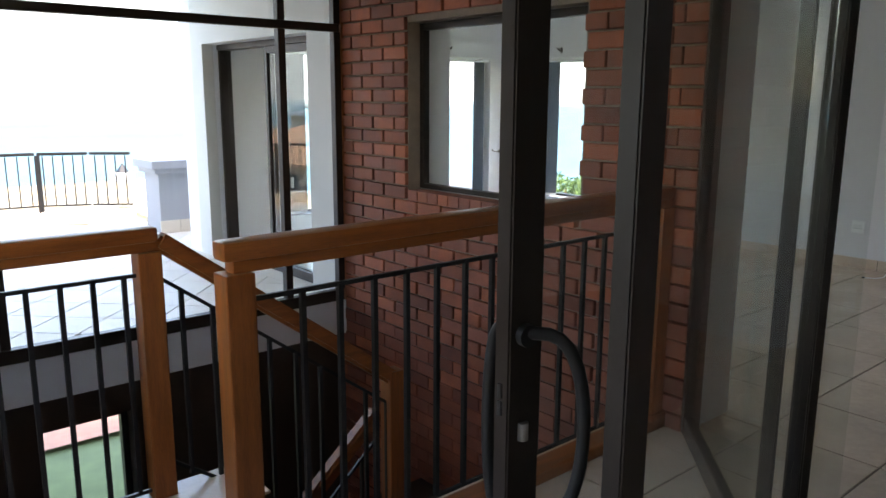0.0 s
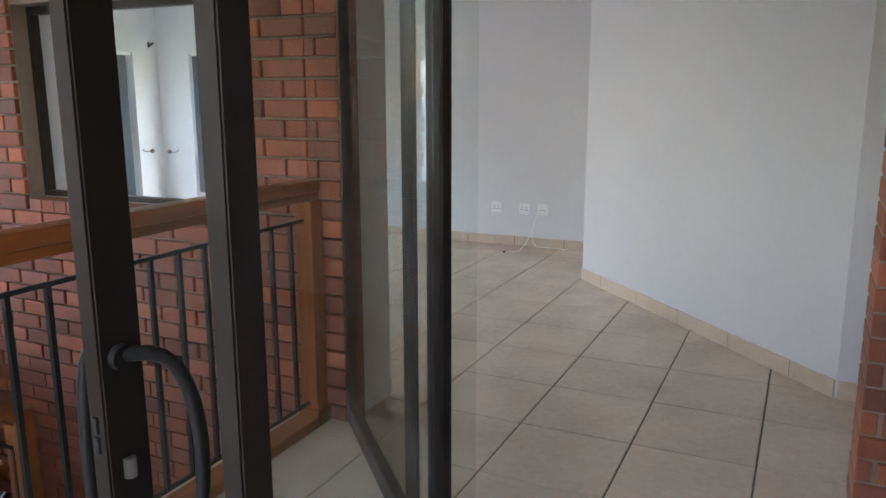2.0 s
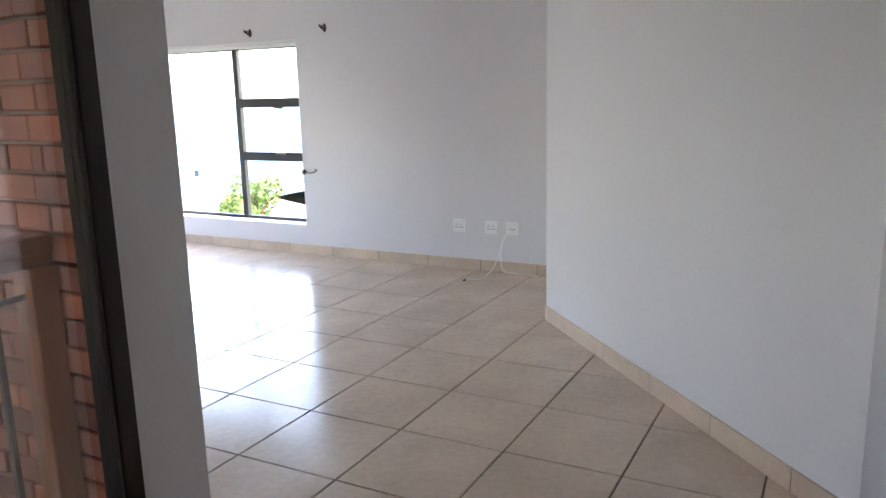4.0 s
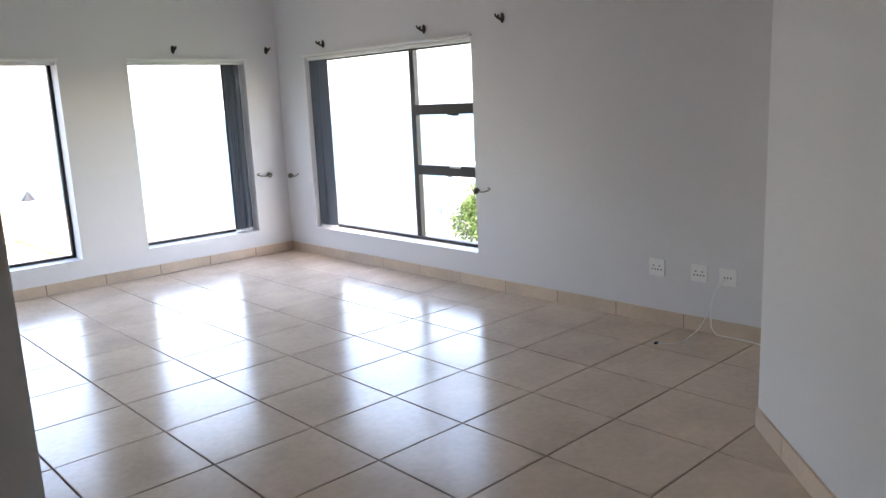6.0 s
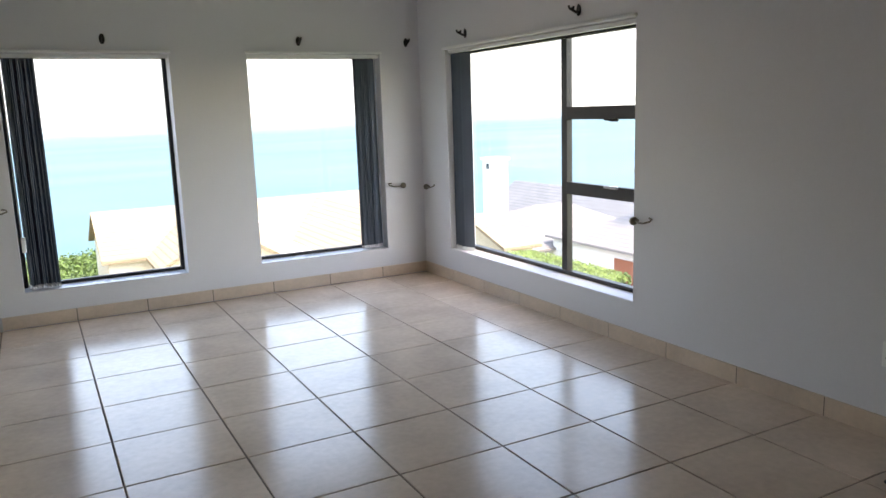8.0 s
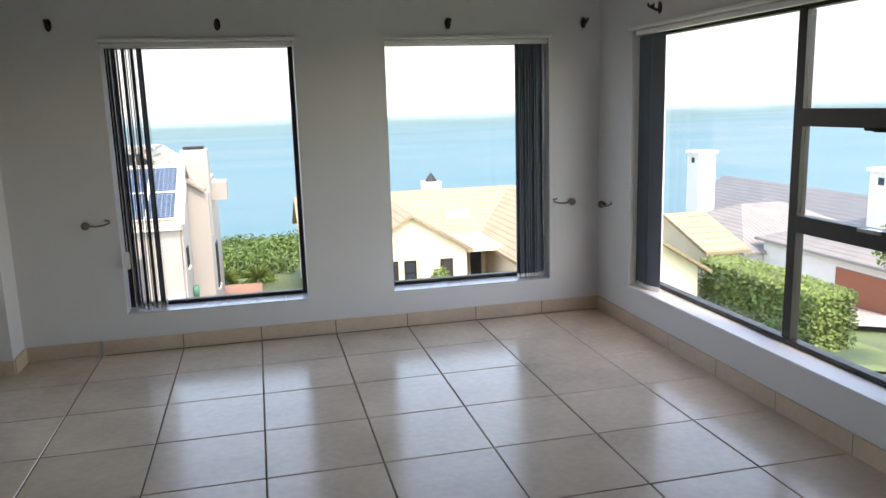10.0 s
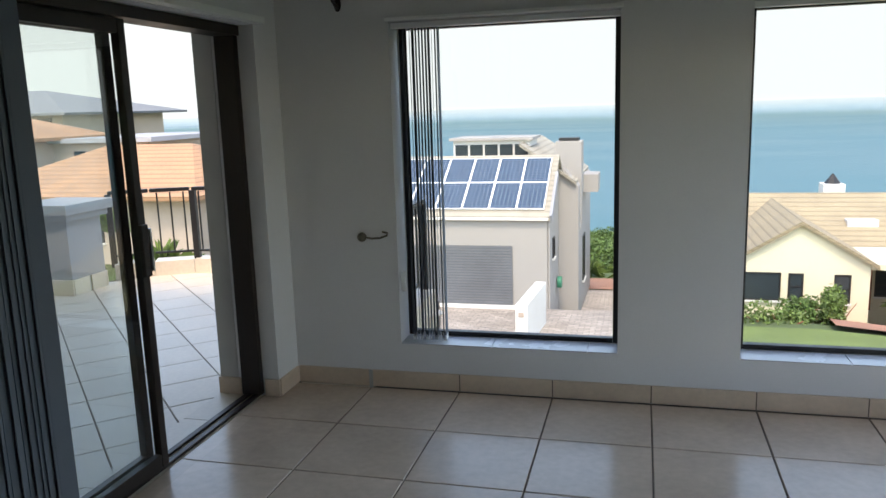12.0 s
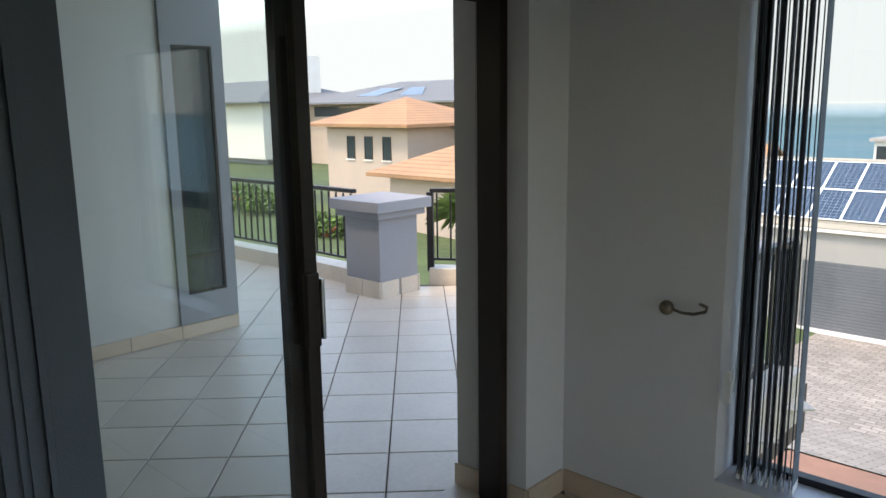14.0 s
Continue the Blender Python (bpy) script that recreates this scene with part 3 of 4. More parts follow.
    def bar(a, b, z0, z1, w=0.044, nm="stile", mt=material):
        return part(nm, beam(bmesh.new(), p + d * a + Vector((0, 0, (z0 + z1) / 2)), p + d * b + Vector((0, 0, (z0 + z1) / 2)), w, z1 - z0, 0.004), mt, t)
    length = (q - p).length
    for a, b in stiles:
        bar(a, b, 0.008, 2.1)
    for (a0, a), (b, b1) in zip(stiles, stiles[1:]):
        bar(a + 0.001, b - 0.001, 0.009, 0.1, 0.042, "bottom_rail")
        bar(a + 0.001, b - 0.001, 2.02, 2.098, 0.042, "top_rail")
        g = bar(a, b, 0.099, 2.021, 0.006, "pane", glass_door)
        g.visible_shadow = False
    return t, p, d


leaf("door_leaf", (-0.815, -5.31), (-1.84, -6.265), "bronze aluminium glazed door leaf folded open", [(0.0, 0.06), (1.333, 1.4)])
leaf("door_leaf", (-1.9, -6.27), (-2.71, -6.29), "bronze aluminium glazed door leaf folded against its neighbour", [(0.0, 0.012), (0.73, 0.81)])
lc, lp, ld = leaf("door_leaf", (-1.9, -6.2), (-2.8, -6.095), "bronze aluminium glazed door leaf with a pull handle", [(0.0, 0.012), (0.826, 0.906)])
part("edge_strip", beam(bmesh.new(), (-1.87, -6.295, 1.05), (-1.895, -6.38, 1.05), 0.006, 2.0), glass_door, lc, "clear glass edge strip")
side, front = Vector((0.72, -0.69, 0)), Vector((-0.69, -0.72, 0))
face = Vector((ld.y, -ld.x, 0)) * (1 if -ld.x * front.y + ld.y * front.x > 0 else -1)
hs = lp + ld * 0.87
for s in (1, -1):
    c0 = Vector((hs.x, hs.y, 0)) + face * 0.026 * s
    way = side if s > 0 else (face * -0.8 + ld * 0.3)
    bow = 0.115 if s > 0 else 0.05
    path = [(bow * math.sin(math.pi * k / 18) ** 0.55, 0.87 + 0.195 * math.cos(math.pi * k / 18)) for k in range(19)]
    part("pull_handle", tube(bmesh.new(), [c0 + way * u + Vector((0, 0, z)) for u, z in path], 0.013, 12), black, lc, "curved dark pull handle", smooth=True)
    part("handle_rose", tube(bmesh.new(), [c0 - face * 0.004 * s + Vector((0, 0, 1.06)), c0 + face * 0.012 * s + Vector((0, 0, 1.06))], 0.022, 14), black, lc, smooth=True)
ep = lp + ld * 0.9075
part("lock_plate", box(-0.011, 0.011, -0.0015, 0.0015, -0.1, 0.1, bevel=0.001), silver, lc, "steel lock plate")
lock = lc.children[-1]
lock.location = ep + Vector((0, 0, 0.92)) - lc.location
lock.rotation_euler.z = math.atan2(ld.y, ld.x) + math.pi / 2
for z in (0.95, 0.915):
    part("lock_slot", tube(bmesh.new(), [ep + Vector((0, 0, z - 0.014)), ep + Vector((0, 0, z + 0.014))], 0.006, 8), dark_hole, lc)
kp = hs + face * 0.024
part("keyhole_cover", tube(bmesh.new(), [kp + Vector((0, 0, 0.85)), kp + Vector((0, 0, 0.885))], 0.011, 12), silver, lc)
jb = thing("door_frame", (-0.75, -5.38, 0), "dark bronze door frame post against the brick", "door frame")
part("post", box(-0.8, -0.735, -5.335, -5.292, 0.0, 2.1, bevel=0.004), bronze, jb)
part("reveal", box(-0.733, -0.692, -5.315, -5.292, 0.0, CEIL), plaster, jb, "cream plastered reveal")

# ---- hall railings and stair ----


def baluster_mesh(h):
    return mesh_of("baluster", box(-0.008, 0.008, -0.008, 0.008, 0, h), black)


def railing(x0, x1, y, z, label, posts, xs):
    r = thing("stair_railing", ((x0 + x1) / 2, y, 0), label, "railing", "stair railings")
    top = bmesh.new()
    bx(top, x0, x1, y - 0.04, y + 0.04, z + 1.06, z + 1.115, bevel=0.014)
    bx(top, x0 + 0.03, x1, y - 0.028, y + 0.028, z + 1.025, z + 1.061, bevel=0.006)
    part("top_rail", top, oak, r, smooth=True)
    for x in posts:
        pb = bmesh.new()
        bx(pb, x - 0.042, x + 0.042, y - 0.042, y + 0.042, z, z + 1.025, bevel=0.005)
        bx(pb, x - 0.055, x + 0.055, y - 0.055, y + 0.055, z, z + 0.08, bevel=0.008)
        part("post", pb, oak_up, r)
    part("top_bar", box(x0 + 0.05, x1, y - 0.006, y + 0.006, z + 0.935, z + 0.949), black, r)
    part("bottom_bar", box(x0 + 0.05, x1, y - 0.006, y + 0.006, z + 0.1, z + 0.114), black, r)
    bm = baluster_mesh(0.84)
    for x in xs:
        piece("baluster", bm, r, (x, y, z + 0.104))
    return r


ra = railing(-2.935, -0.84, -5.16, 0, "oak handrail and posts with black steel balusters", (-2.89, -0.885), [-2.683 + 0.128 * i for i in range(14)])
part("end_bracket", box(-0.845, -0.745, -5.17, -5.12, 1.045, 1.085, bevel=0.004), black, ra, "black steel wall bracket")
part("base_plank", box(-2.84, -0.83, -5.215, -5.105, 0.0, 0.05, bevel=0.008), oak, ra)
railing(-5.0, -2.8, -4.325, -0.08, "oak handrail with black balusters beside the stairwell", (-2.835,), [-4.915 + 0.105 * i for i in range(20)])
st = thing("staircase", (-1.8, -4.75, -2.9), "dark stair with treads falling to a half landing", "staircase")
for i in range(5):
    part("tread", box(-2.85 + 0.22 * i, -2.62 + 0.22 * i, -5.1, -4.37, -0.18 * (i + 1) - 0.04, -0.18 * (i + 1), bevel=0.006), shaded_well, st)
    part("riser", box(-2.85 + 0.22 * i, -2.83 + 0.22 * i, -5.1, -4.37, -0.18 * (i + 1), -0.18 * i - 0.042), shaded_well, st)
part("landing", box(-1.74, -0.82, -5.1, -3.4, -1.12, -1.0), shaded_well, st)
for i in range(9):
    part("tread", box(-1.98 - 0.22 * i, -1.75 - 0.22 * i, -4.25, -3.45, -1.04 - 0.18 * (i + 1), -1.0 - 0.18 * (i + 1), bevel=0.006), shaded_well, st)
part("stringer", beam(bmesh.new(), (-2.86, -4.35, -0.1), (-1.74, -4.35, -1.02), 0.03, 0.24), shaded_well, st)
part("stringer", beam(bmesh.new(), (-1.74, -4.27, -1.05), (-3.75, -4.27, -2.75), 0.03, 0.24), shaded_well, st)


def slope_rail(p, q, label, n):
    p, q = Vector(p), Vector(q)
    r = thing("stair_railing", (p + q) / 2 - Vector((0, 0, 1)), label, "railing", "stair railings")
    part("top_rail", beam(bmesh.new(), p, q, 0.075, 0.07, 0.014), oak, r)
    part("top_bar", beam(bmesh.new(), p - Vector((0, 0, 0.14)), q - Vector((0, 0, 0.14)), 0.012, 0.014), black, r)
    part("bottom_bar", beam(bmesh.new(), p - Vector((0, 0, 0.86)), q - Vector((0, 0, 0.86)), 0.012, 0.014), black, r)
    me = mesh_of("baluster", box(-0.008, 0.008, -0.008, 0.008, -0.88, -0.14), black)
    for i in range(n):
        piece("baluster", me, r, p + (q - p) * ((i + 0.7) / n))
    part("post", box(q.x - 0.04, q.x + 0.04, q.y - 0.04, q.y + 0.04, q.z - 1.1, q.z + 0.04, bevel=0.005), oak_up, r)


slope_rail((-2.8, -4.325, 0.985), (-1.74, -4.325, 0.2), "oak handrail falling along the stair with black balusters", 9)
slope_rail((-1.76, -4.22, 0.0), (-3.3, -4.22, -1.3), "oak handrail of the lower flight with black balusters", 12)

# ---- terrace ----
EDGE = [(-6.4, 1.8), (-5.7, 1.86), (-4.9, 1.86), (-4.0, 1.84), (-3.45, 2.28), (-3.1, 2.5), (-2.77, 2.66), (-2.2, 2.76), (-1.6, 2.7), (-1.1, 2.5), (-0.65, 2.2), (-0.3, 1.95)]
OUTLINE = EDGE + [(-0.12, 1.95), (-0.12, 0.285), (-0.805, 0.285), (-0.805, -2.43), (-3.55, -2.43), (-3.55, 0.46), (-6.4, 0.46)]
terrace = solid("terrace_floor", prism(bmesh.new(), OUTLINE, -0.3, -0.012), grout, "beige tiled terrace laid diagonally", "terrace")
wing = solid("wall_wing", box(-7.5, -3.56, -2.4, 0.46, -3.2, 3.2), ext_white, "white rendered wing wall beside the terrace", "wall")
gp = thing("window_wing", (-3.56, 0.24, 0.1), "tall dark window in a grey painted wall strip", "window", kind="structure")
part("surround", panel(bmesh.new(), "x", -3.558, -3.53, 0.03, 0.47, 0.1, 3.2, [(0.1, 0.39, 0.3, 1.95)]), grey_paint, gp, "grey painted surround")
part("pane", box(-3.556, -3.542, 0.1, 0.39, 0.3, 1.95), window_dark, gp)
for a in ((0.1, 0.12, 0.3, 1.95), (0.37, 0.39, 0.3, 1.95), (0.12, 0.37, 0.3, 0.32), (0.12, 0.37, 1.93, 1.95), (0.12, 0.37, 0.55, 0.57)):
    part("frame_bar", box(-3.542, -3.532, a[0], a[1], a[2], a[3]), bronze, gp)
skirt((-3.555, 0.48), (-3.555, -2.4), 0.44, 0.36)


def kerb_and_rail(pts, label):
    k = thing("terrace_kerb", (*pts[0], 0), "low tiled kerb along the terrace edge", "kerb", kind="structure")
    r = thing("balustrade", (*pts[0], 0.14), label, "railing", "terrace balustrades")
    bm_b = mesh_of("baluster", box(-0.007, 0.007, -0.007, 0.007, 0.2, 0.79), black)
    bm_p = mesh_of("post", box(-0.028, 0.028, -0.028, 0.028, 0.1, 0.8), black)
    for i, (p, q) in enumerate(zip(pts, pts[1:])):
        p, q = Vector((*p, 0)), Vector((*q, 0))
        d, length = (q - p).normalized(), (q - p).length
        n = Vector((-d.y, d.x, 0))
        m = max(1, round(length / 0.25))
        for j in range(m):
            u, v = p + d * (length * j / m + 0.002), p + d * (length * (j + 1) / m - 0.002)
            part("kerb_tile", prism(bmesh.new(), [(u.x, u.y), (v.x, v.y), (v.x + n.x * 0.2, v.y + n.y * 0.2), (u.x + n.x * 0.2, u.y + n.y * 0.2)], -0.15, 0.135), terrace_tile, k)
        c = p + n * 0.1
        e = q + n * 0.1
        part("top_rail", beam(bmesh.new(), c + Vector((0, 0, 0.815)), e + Vector((0, 0, 0.815)), 0.06, 0.035, 0.006), black, r)
        part("bottom_rail", beam(bmesh.new(), c + Vector((0, 0, 0.205)), e + Vector((0, 0, 0.205)), 0.025, 0.02), black, r)
        nb = max(2, round(length / 0.11))
        for j in range(nb):
            piece("baluster", bm_b, r, c + d * (length * (j + 0.5) / nb), math.atan2(d.y, d.x))
        if i % 2 == 0:
            piece("post", bm_p, r, c, math.atan2(d.y, d.x))


kerb_and_rail([(-6.3, 1.82), (-5.0, 1.86), (-3.95, 1.84)], "black steel balustrade along the terrace kerb")
kerb_and_rail([(-3.4, 2.3), (-3.1, 2.5), (-2.77, 2.66), (-2.2, 2.76), (-1.6, 2.7), (-1.1, 2.5), (-0.72, 2.24)], "curved black steel balustrade along the terrace kerb")
kerb_and_rail([(-0.28, 1.75), (-0.28, 0.3)], "short black steel balustrade beside the house")


def pillar(x0, x1, y0, y1):
    p = thing("terrace_pillar", ((x0 + x1) / 2, (y0 + y1) / 2, 0), "grey painted square terrace pillar with a stepped cap", "pillar", "terrace pillars")
    part("shaft", box(x0 + 0.01, x1 - 0.01, y0 + 0.01, y1 - 0.01, 0.0, 0.66, bevel=0.006), grey_paint, p)
    part("cap", box(x0 - 0.04, x1 + 0.04, y0 - 0.04, y1 + 0.04, 0.655, 0.715, bevel=0.006), grey_paint, p)
    part("coping", box(x0 - 0.08, x1 + 0.08, y0 - 0.08, y1 + 0.08, 0.712, 0.8, bevel=0.006), grey_paint, p)
    w = (x1 - x0) / 2
    for a in range(2):
        part("base_tile", box(x0 + a * w + 0.002, x0 + (a + 1) * w - 0.002, y0 - 0.003, y0 + 0.012, -0.01, 0.135), terrace_tile, p)
        part("base_tile", box(x0 + a * w + 0.002, x0 + (a + 1) * w - 0.002, y1 - 0.012, y1 + 0.003, -0.01, 0.135), terrace_tile, p)
        part("base_tile", box(x1 - 0.012, x1 + 0.003, y0 + a * w + 0.014, y0 + (a + 1) * w - 0.014, -0.01, 0.135), terrace_tile, p)


pillar(-3.76, -3.32, 1.65, 2.1)
pillar(-0.74, -0.3, 1.25, 1.69)

# ---- ground and sea ----


def height(x, y):
    ks = ((-3000, -3.2), (6, -3.2), (16, -6.0), (25, -6.4), (30, -7.9), (60, -9.5), (75, -14), (95, -33), (6000, -33))
    z = next(a[1] + (b[1] - a[1]) * (y - a[0]) / (b[0] - a[0]) for a, b in zip(ks, ks[1:]) if y <= b[0])
    if y < 75:
        f = min(1, max(0, (-x - 9) / 10)) * min(1, max(0, (75 - y) / 20))
        z += (max(z, -4.2) - z) * f
    z -= 0.15 * min(45, max(0, x - 9)) * (1 if y < 60 else max(0, (95 - y) / 35))
    return z


def sheet(xs, ys, f):
    bm = bmesh.new()
    g = [[bm.verts.new((x, y, f(x, y))) for y in ys] for x in xs]
    for i in range(len(xs) - 1):
        for j in range(len(ys) - 1):
            bm.faces.new((g[i][j], g[i + 1][j], g[i + 1][j + 1], g[i][j + 1]))
    return bm


XS = [-3000, -600, -200] + [-120 + 6 * i for i in range(41)] + [200, 600, 3000]
YS = [-1500, -300, -60, -20] + [-8 + 3 * i for i in range(36)] + [150, 400]
solid("ground", sheet(XS, YS, height), scrub, "sloping grass and coastal scrub down to the sea", "ground", smooth=True)
sea = bmesh.new()
sv = [sea.verts.new(p) for p in ((-4500, 78, -15), (4500, 74, -15), (4500, 4800, -15), (-4500, 4800, -15))]
sea.faces.new(sv)
solid("water_sea", sea, sea_m, "calm blue sea reaching the horizon", "sea")


def patch(name, x0, x1, y0, y1, m, label, lift=0.04, cat="paving"):
    n = max(2, int((x1 - x0) / 3)), max(2, int((y1 - y0) / 1.5))
    xs = [x0 + (x1 - x0) * i / n[0] for i in range(n[0] + 1)]
    ys = sorted({*[y0 + (y1 - y0) * i / n[1] for i in range(n[1] + 1)], *[k for k in (6, 16, 25, 30) if y0 < k < y1]})
    return solid(name, sheet(xs, ys, lambda x, y: height(x, y) + lift), m, label, cat)


patch("pavement_drive", -12, 3.9, 11, 27.5, paving, "pale brick paved driveway", 0.08)
patch("pavement_side", -2.6, 3.9, 27.51, 35.8, paving, "pale brick paved side drive", 0.08)
patch("pavement_strip", -2.2, 0.8, 35.85, 39.2, paving_red, "red and sand paved strip", 0.12)
patch("pavement_court", 8, 14, 24, 30.5, paving_red, "red brick paved forecourt", 0.1)
patch("pavement_bed", -3, 4, 3.5, 10.9, paving_red, "red gravel and paving below the window", 0.07)
patch("lawn_front", 4.0, 14, 10, 23.5, grass_m, "mown green lawn", 0.06, "lawn")
patch("pavement_east", 24, 40, 22, 42, paving, "pale concrete driveway", 0.3)
patch("lawn_east", 12, 24, 8, 26, grass_m, "mown green lawn", 0.06, "lawn")
patch("lawn_below", -8, -3.1, -2, 10.9, grass_m, "lawn below the terrace", 0.05, "lawn")

# Glowing sheet at 900 m: paints pale horizon haze over sea and sky.
haze_m = bpy.data.materials.new("painted_haze_glow")
haze_m.use_nodes = True
hn = haze_m.node_tree
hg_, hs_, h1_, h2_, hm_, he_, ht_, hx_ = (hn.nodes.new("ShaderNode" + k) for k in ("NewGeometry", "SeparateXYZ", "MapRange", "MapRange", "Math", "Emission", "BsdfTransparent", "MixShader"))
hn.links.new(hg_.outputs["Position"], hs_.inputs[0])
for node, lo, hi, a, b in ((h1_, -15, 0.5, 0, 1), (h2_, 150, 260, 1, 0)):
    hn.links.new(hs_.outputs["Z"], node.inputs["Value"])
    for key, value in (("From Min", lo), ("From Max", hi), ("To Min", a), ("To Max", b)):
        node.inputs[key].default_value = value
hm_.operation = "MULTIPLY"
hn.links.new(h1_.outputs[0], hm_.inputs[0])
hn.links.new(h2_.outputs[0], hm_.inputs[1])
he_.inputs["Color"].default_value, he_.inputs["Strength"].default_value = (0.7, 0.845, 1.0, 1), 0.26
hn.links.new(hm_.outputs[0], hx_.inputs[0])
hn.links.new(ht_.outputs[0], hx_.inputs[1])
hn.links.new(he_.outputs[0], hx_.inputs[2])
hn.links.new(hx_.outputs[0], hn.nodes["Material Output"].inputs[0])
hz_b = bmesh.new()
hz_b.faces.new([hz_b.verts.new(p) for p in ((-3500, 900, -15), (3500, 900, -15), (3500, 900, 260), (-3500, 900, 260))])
solid("backdrop_haze", hz_b, haze_m, "glowing backdrop sheet painted as pale horizon haze", "haze")

# ---- neighbouring houses ----


def gable_roof(bm, x0, x1, y0, y1, ze, zr, along, over=0.4, thick=0.16):
    if along == "x":
        ym, s = (y0 + y1) / 2, (zr - ze) / ((y1 - y0) / 2)
        slab(bm, [(x0 - over, y0 - over, ze - s * over), (x1 + over, y0 - over, ze - s * over), (x1 + over, ym, zr), (x0 - over, ym, zr)], thick)
        slab(bm, [(x1 + over, y1 + over, ze - s * over), (x0 - over, y1 + over, ze - s * over), (x0 - over, ym, zr), (x1 + over, ym, zr)], thick)
    else:
        xm, s = (x0 + x1) / 2, (zr - ze) / ((x1 - x0) / 2)
        slab(bm, [(x0 - over, y1 + over, ze - s * over), (x0 - over, y0 - over, ze - s * over), (xm, y0 - over, zr), (xm, y1 + over, zr)], thick)
        slab(bm, [(x1 + over, y0 - over, ze - s * over), (x1 + over, y1 + over, ze - s * over), (xm, y1 + over, zr), (xm, y0 - over, zr)], thick)
    return bm


def hip_roof(bm, x0, x1, y0, y1, ze, zr, over=0.6, ridge=0.0, thick=0.18):
    x0, x1, y0, y1 = x0 - over, x1 + over, y0 - over, y1 + over
    xm, ym = (x0 + x1) / 2, (y0 + y1) / 2
    a, b = (xm - ridge, ym, zr), (xm + ridge, ym, zr)
    c = [(x0, y0, ze), (x1, y0, ze), (x1, y1, ze), (x0, y1, ze)]
    for q in ([c[0], c[1], b, a] if ridge else [c[0], c[1], a], [c[1], c[2], b], [c[2], c[3], a, b] if ridge else [c[2], c[3], a], [c[3], c[0], a]):
        slab(bm, q, thick)
    return bm


def gable_block(bm, x0, x1, y0, y1, z0, ze, zr, along):
    """Walls with gable ends in one solid."""
    if along == "x":
        prof = [(y0, z0), (y1, z0), (y1, ze), ((y0 + y1) / 2, zr), (y0, ze)]
        a, b = [bm.verts.new((x0, *p)) for p in prof], [bm.verts.new((x1, *p)) for p in prof]
    else:
        prof = [(x0, z0), (x1, z0), (x1, ze), ((x0 + x1) / 2, zr), (x0, ze)]
        a, b = [bm.verts.new((p[0], y0, p[1])) for p in prof], [bm.verts.new((p[0], y1, p[1])) for p in prof]
    bm.faces.new(a)
    bm.faces.new(b[::-1])
    for i in range(5):
        bm.faces.new((a[i], b[i], b[(i + 1) % 5], a[(i + 1) % 5]))
    return bm


def house_window(parent, axis, at, u0, u1, z0, z1, out, bars=1, frame_m=black):
    """A framed window standing slightly proud of a house wall."""
    s = 0.05 * out

    def b(d0, d1, a0, a1, k0, k1):
        return box(min(d0, d1), max(d0, d1), a0, a1, k0, k1) if axis == "x" else box(a0, a1, min(d0, d1), max(d0, d1), k0, k1)
    w = part("window", b(at + 0.005 * out, at + 0.02 * out, u0, u1, z0, z1), window_dark, parent)
    f = 0.06
    for a in ((u0 - f, u0, z0 - f, z1 + f), (u1, u1 + f, z0 - f, z1 + f), (u0, u1, z0 - f, z0), (u0, u1, z1, z1 + f)):
        part("frame_bar", b(at, at + s, *a), frame_m, w)
    for i in range(bars):
        z = z0 + (z1 - z0) * (i + 1) / (bars + 1)
        part("frame_bar", b(at, at + s * 0.9, u0, u1, z - 0.025, z + 0.025), frame_m, w)
    part("sill", b(at, at + 0.1 * out, u0 - 0.1, u1 + 0.1, z0 - f - 0.08, z0 - f - 0.002), ext_white, w)


# grey house with solar panels
ha = thing("solar_house", (-6, 29, -6.4), "grey rendered house with solar panels on a tiled roof", "house")
wl = gable_block(bmesh.new(), -13, -1.75, 25, 32, -8.5, -2.78, -0.76, "x")
part("wall", wl, ext_grey, ha)
part("roof", gable_roof(bmesh.new(), -13, -1.75, 25, 32, -2.62, -0.58, "x", 0.12), roof_sand, ha)
part("garage_door", box(-7.2, -3.1, 24.93, 24.995, -6.2, -3.85), shutter_m, ha, "grey roller shutter")
part("plinth", box(-9, -2.9, 24.7, 24.99, -6.8, -6.2), ext_white, ha)
part("gutter", box(-13, -1.7, 24.8, 24.9, -2.82, -2.72), ext_white, ha)
part("wing_wall", gable_block(bmesh.new(), -2.2, -0.9, 29.2, 37, -9, -2.0, -1.2, "y"), ext_grey, ha)
part("wing_roof", slab(bmesh.new(), [(-3.4, 29.0, -0.1), (-1.0, 29.0, -1.75), (-1.0, 37.0, -1.75), (-3.4, 37.0, -0.1)], 0.15), roof_sand, ha)
part("chimney", box(-2.0, -0.85, 30.2, 31.4, -4, -0.12, bevel=0.03), ext_grey, ha)
part("chimney_cover", box(-1.85, -1.0, 30.35, 31.25, -0.1, 0.02), black, ha)
part("balcony_box", box(-0.9, -0.2, 31.5, 33.2, -2.5, -1.7), ext_grey, ha)
part("dark_fascia", beam(bmesh.new(), (-1.6, 27.3, -1.3), (-1.6, 24.9, -2.75), 0.1, 0.3), grey_paint, ha)
cl = part("clerestory", box(-6.6, -3.1, 30.2, 32.5, -1.3, -0.02), ext_white, ha)
part("clerestory_roof", box(-6.75, -2.95, 30.0, 32.7, -0.02, 0.1), ext_grey, cl)
for i in range(5):
    part("pane", box(-6.5 + 0.68 * i, -5.92 + 0.68 * i, 30.16, 30.198, -0.95, -0.2), window_dark, cl)
house_window(ha, "x", -1.75, 26.8, 27.3, -4.6, -3.9, 1, 0)
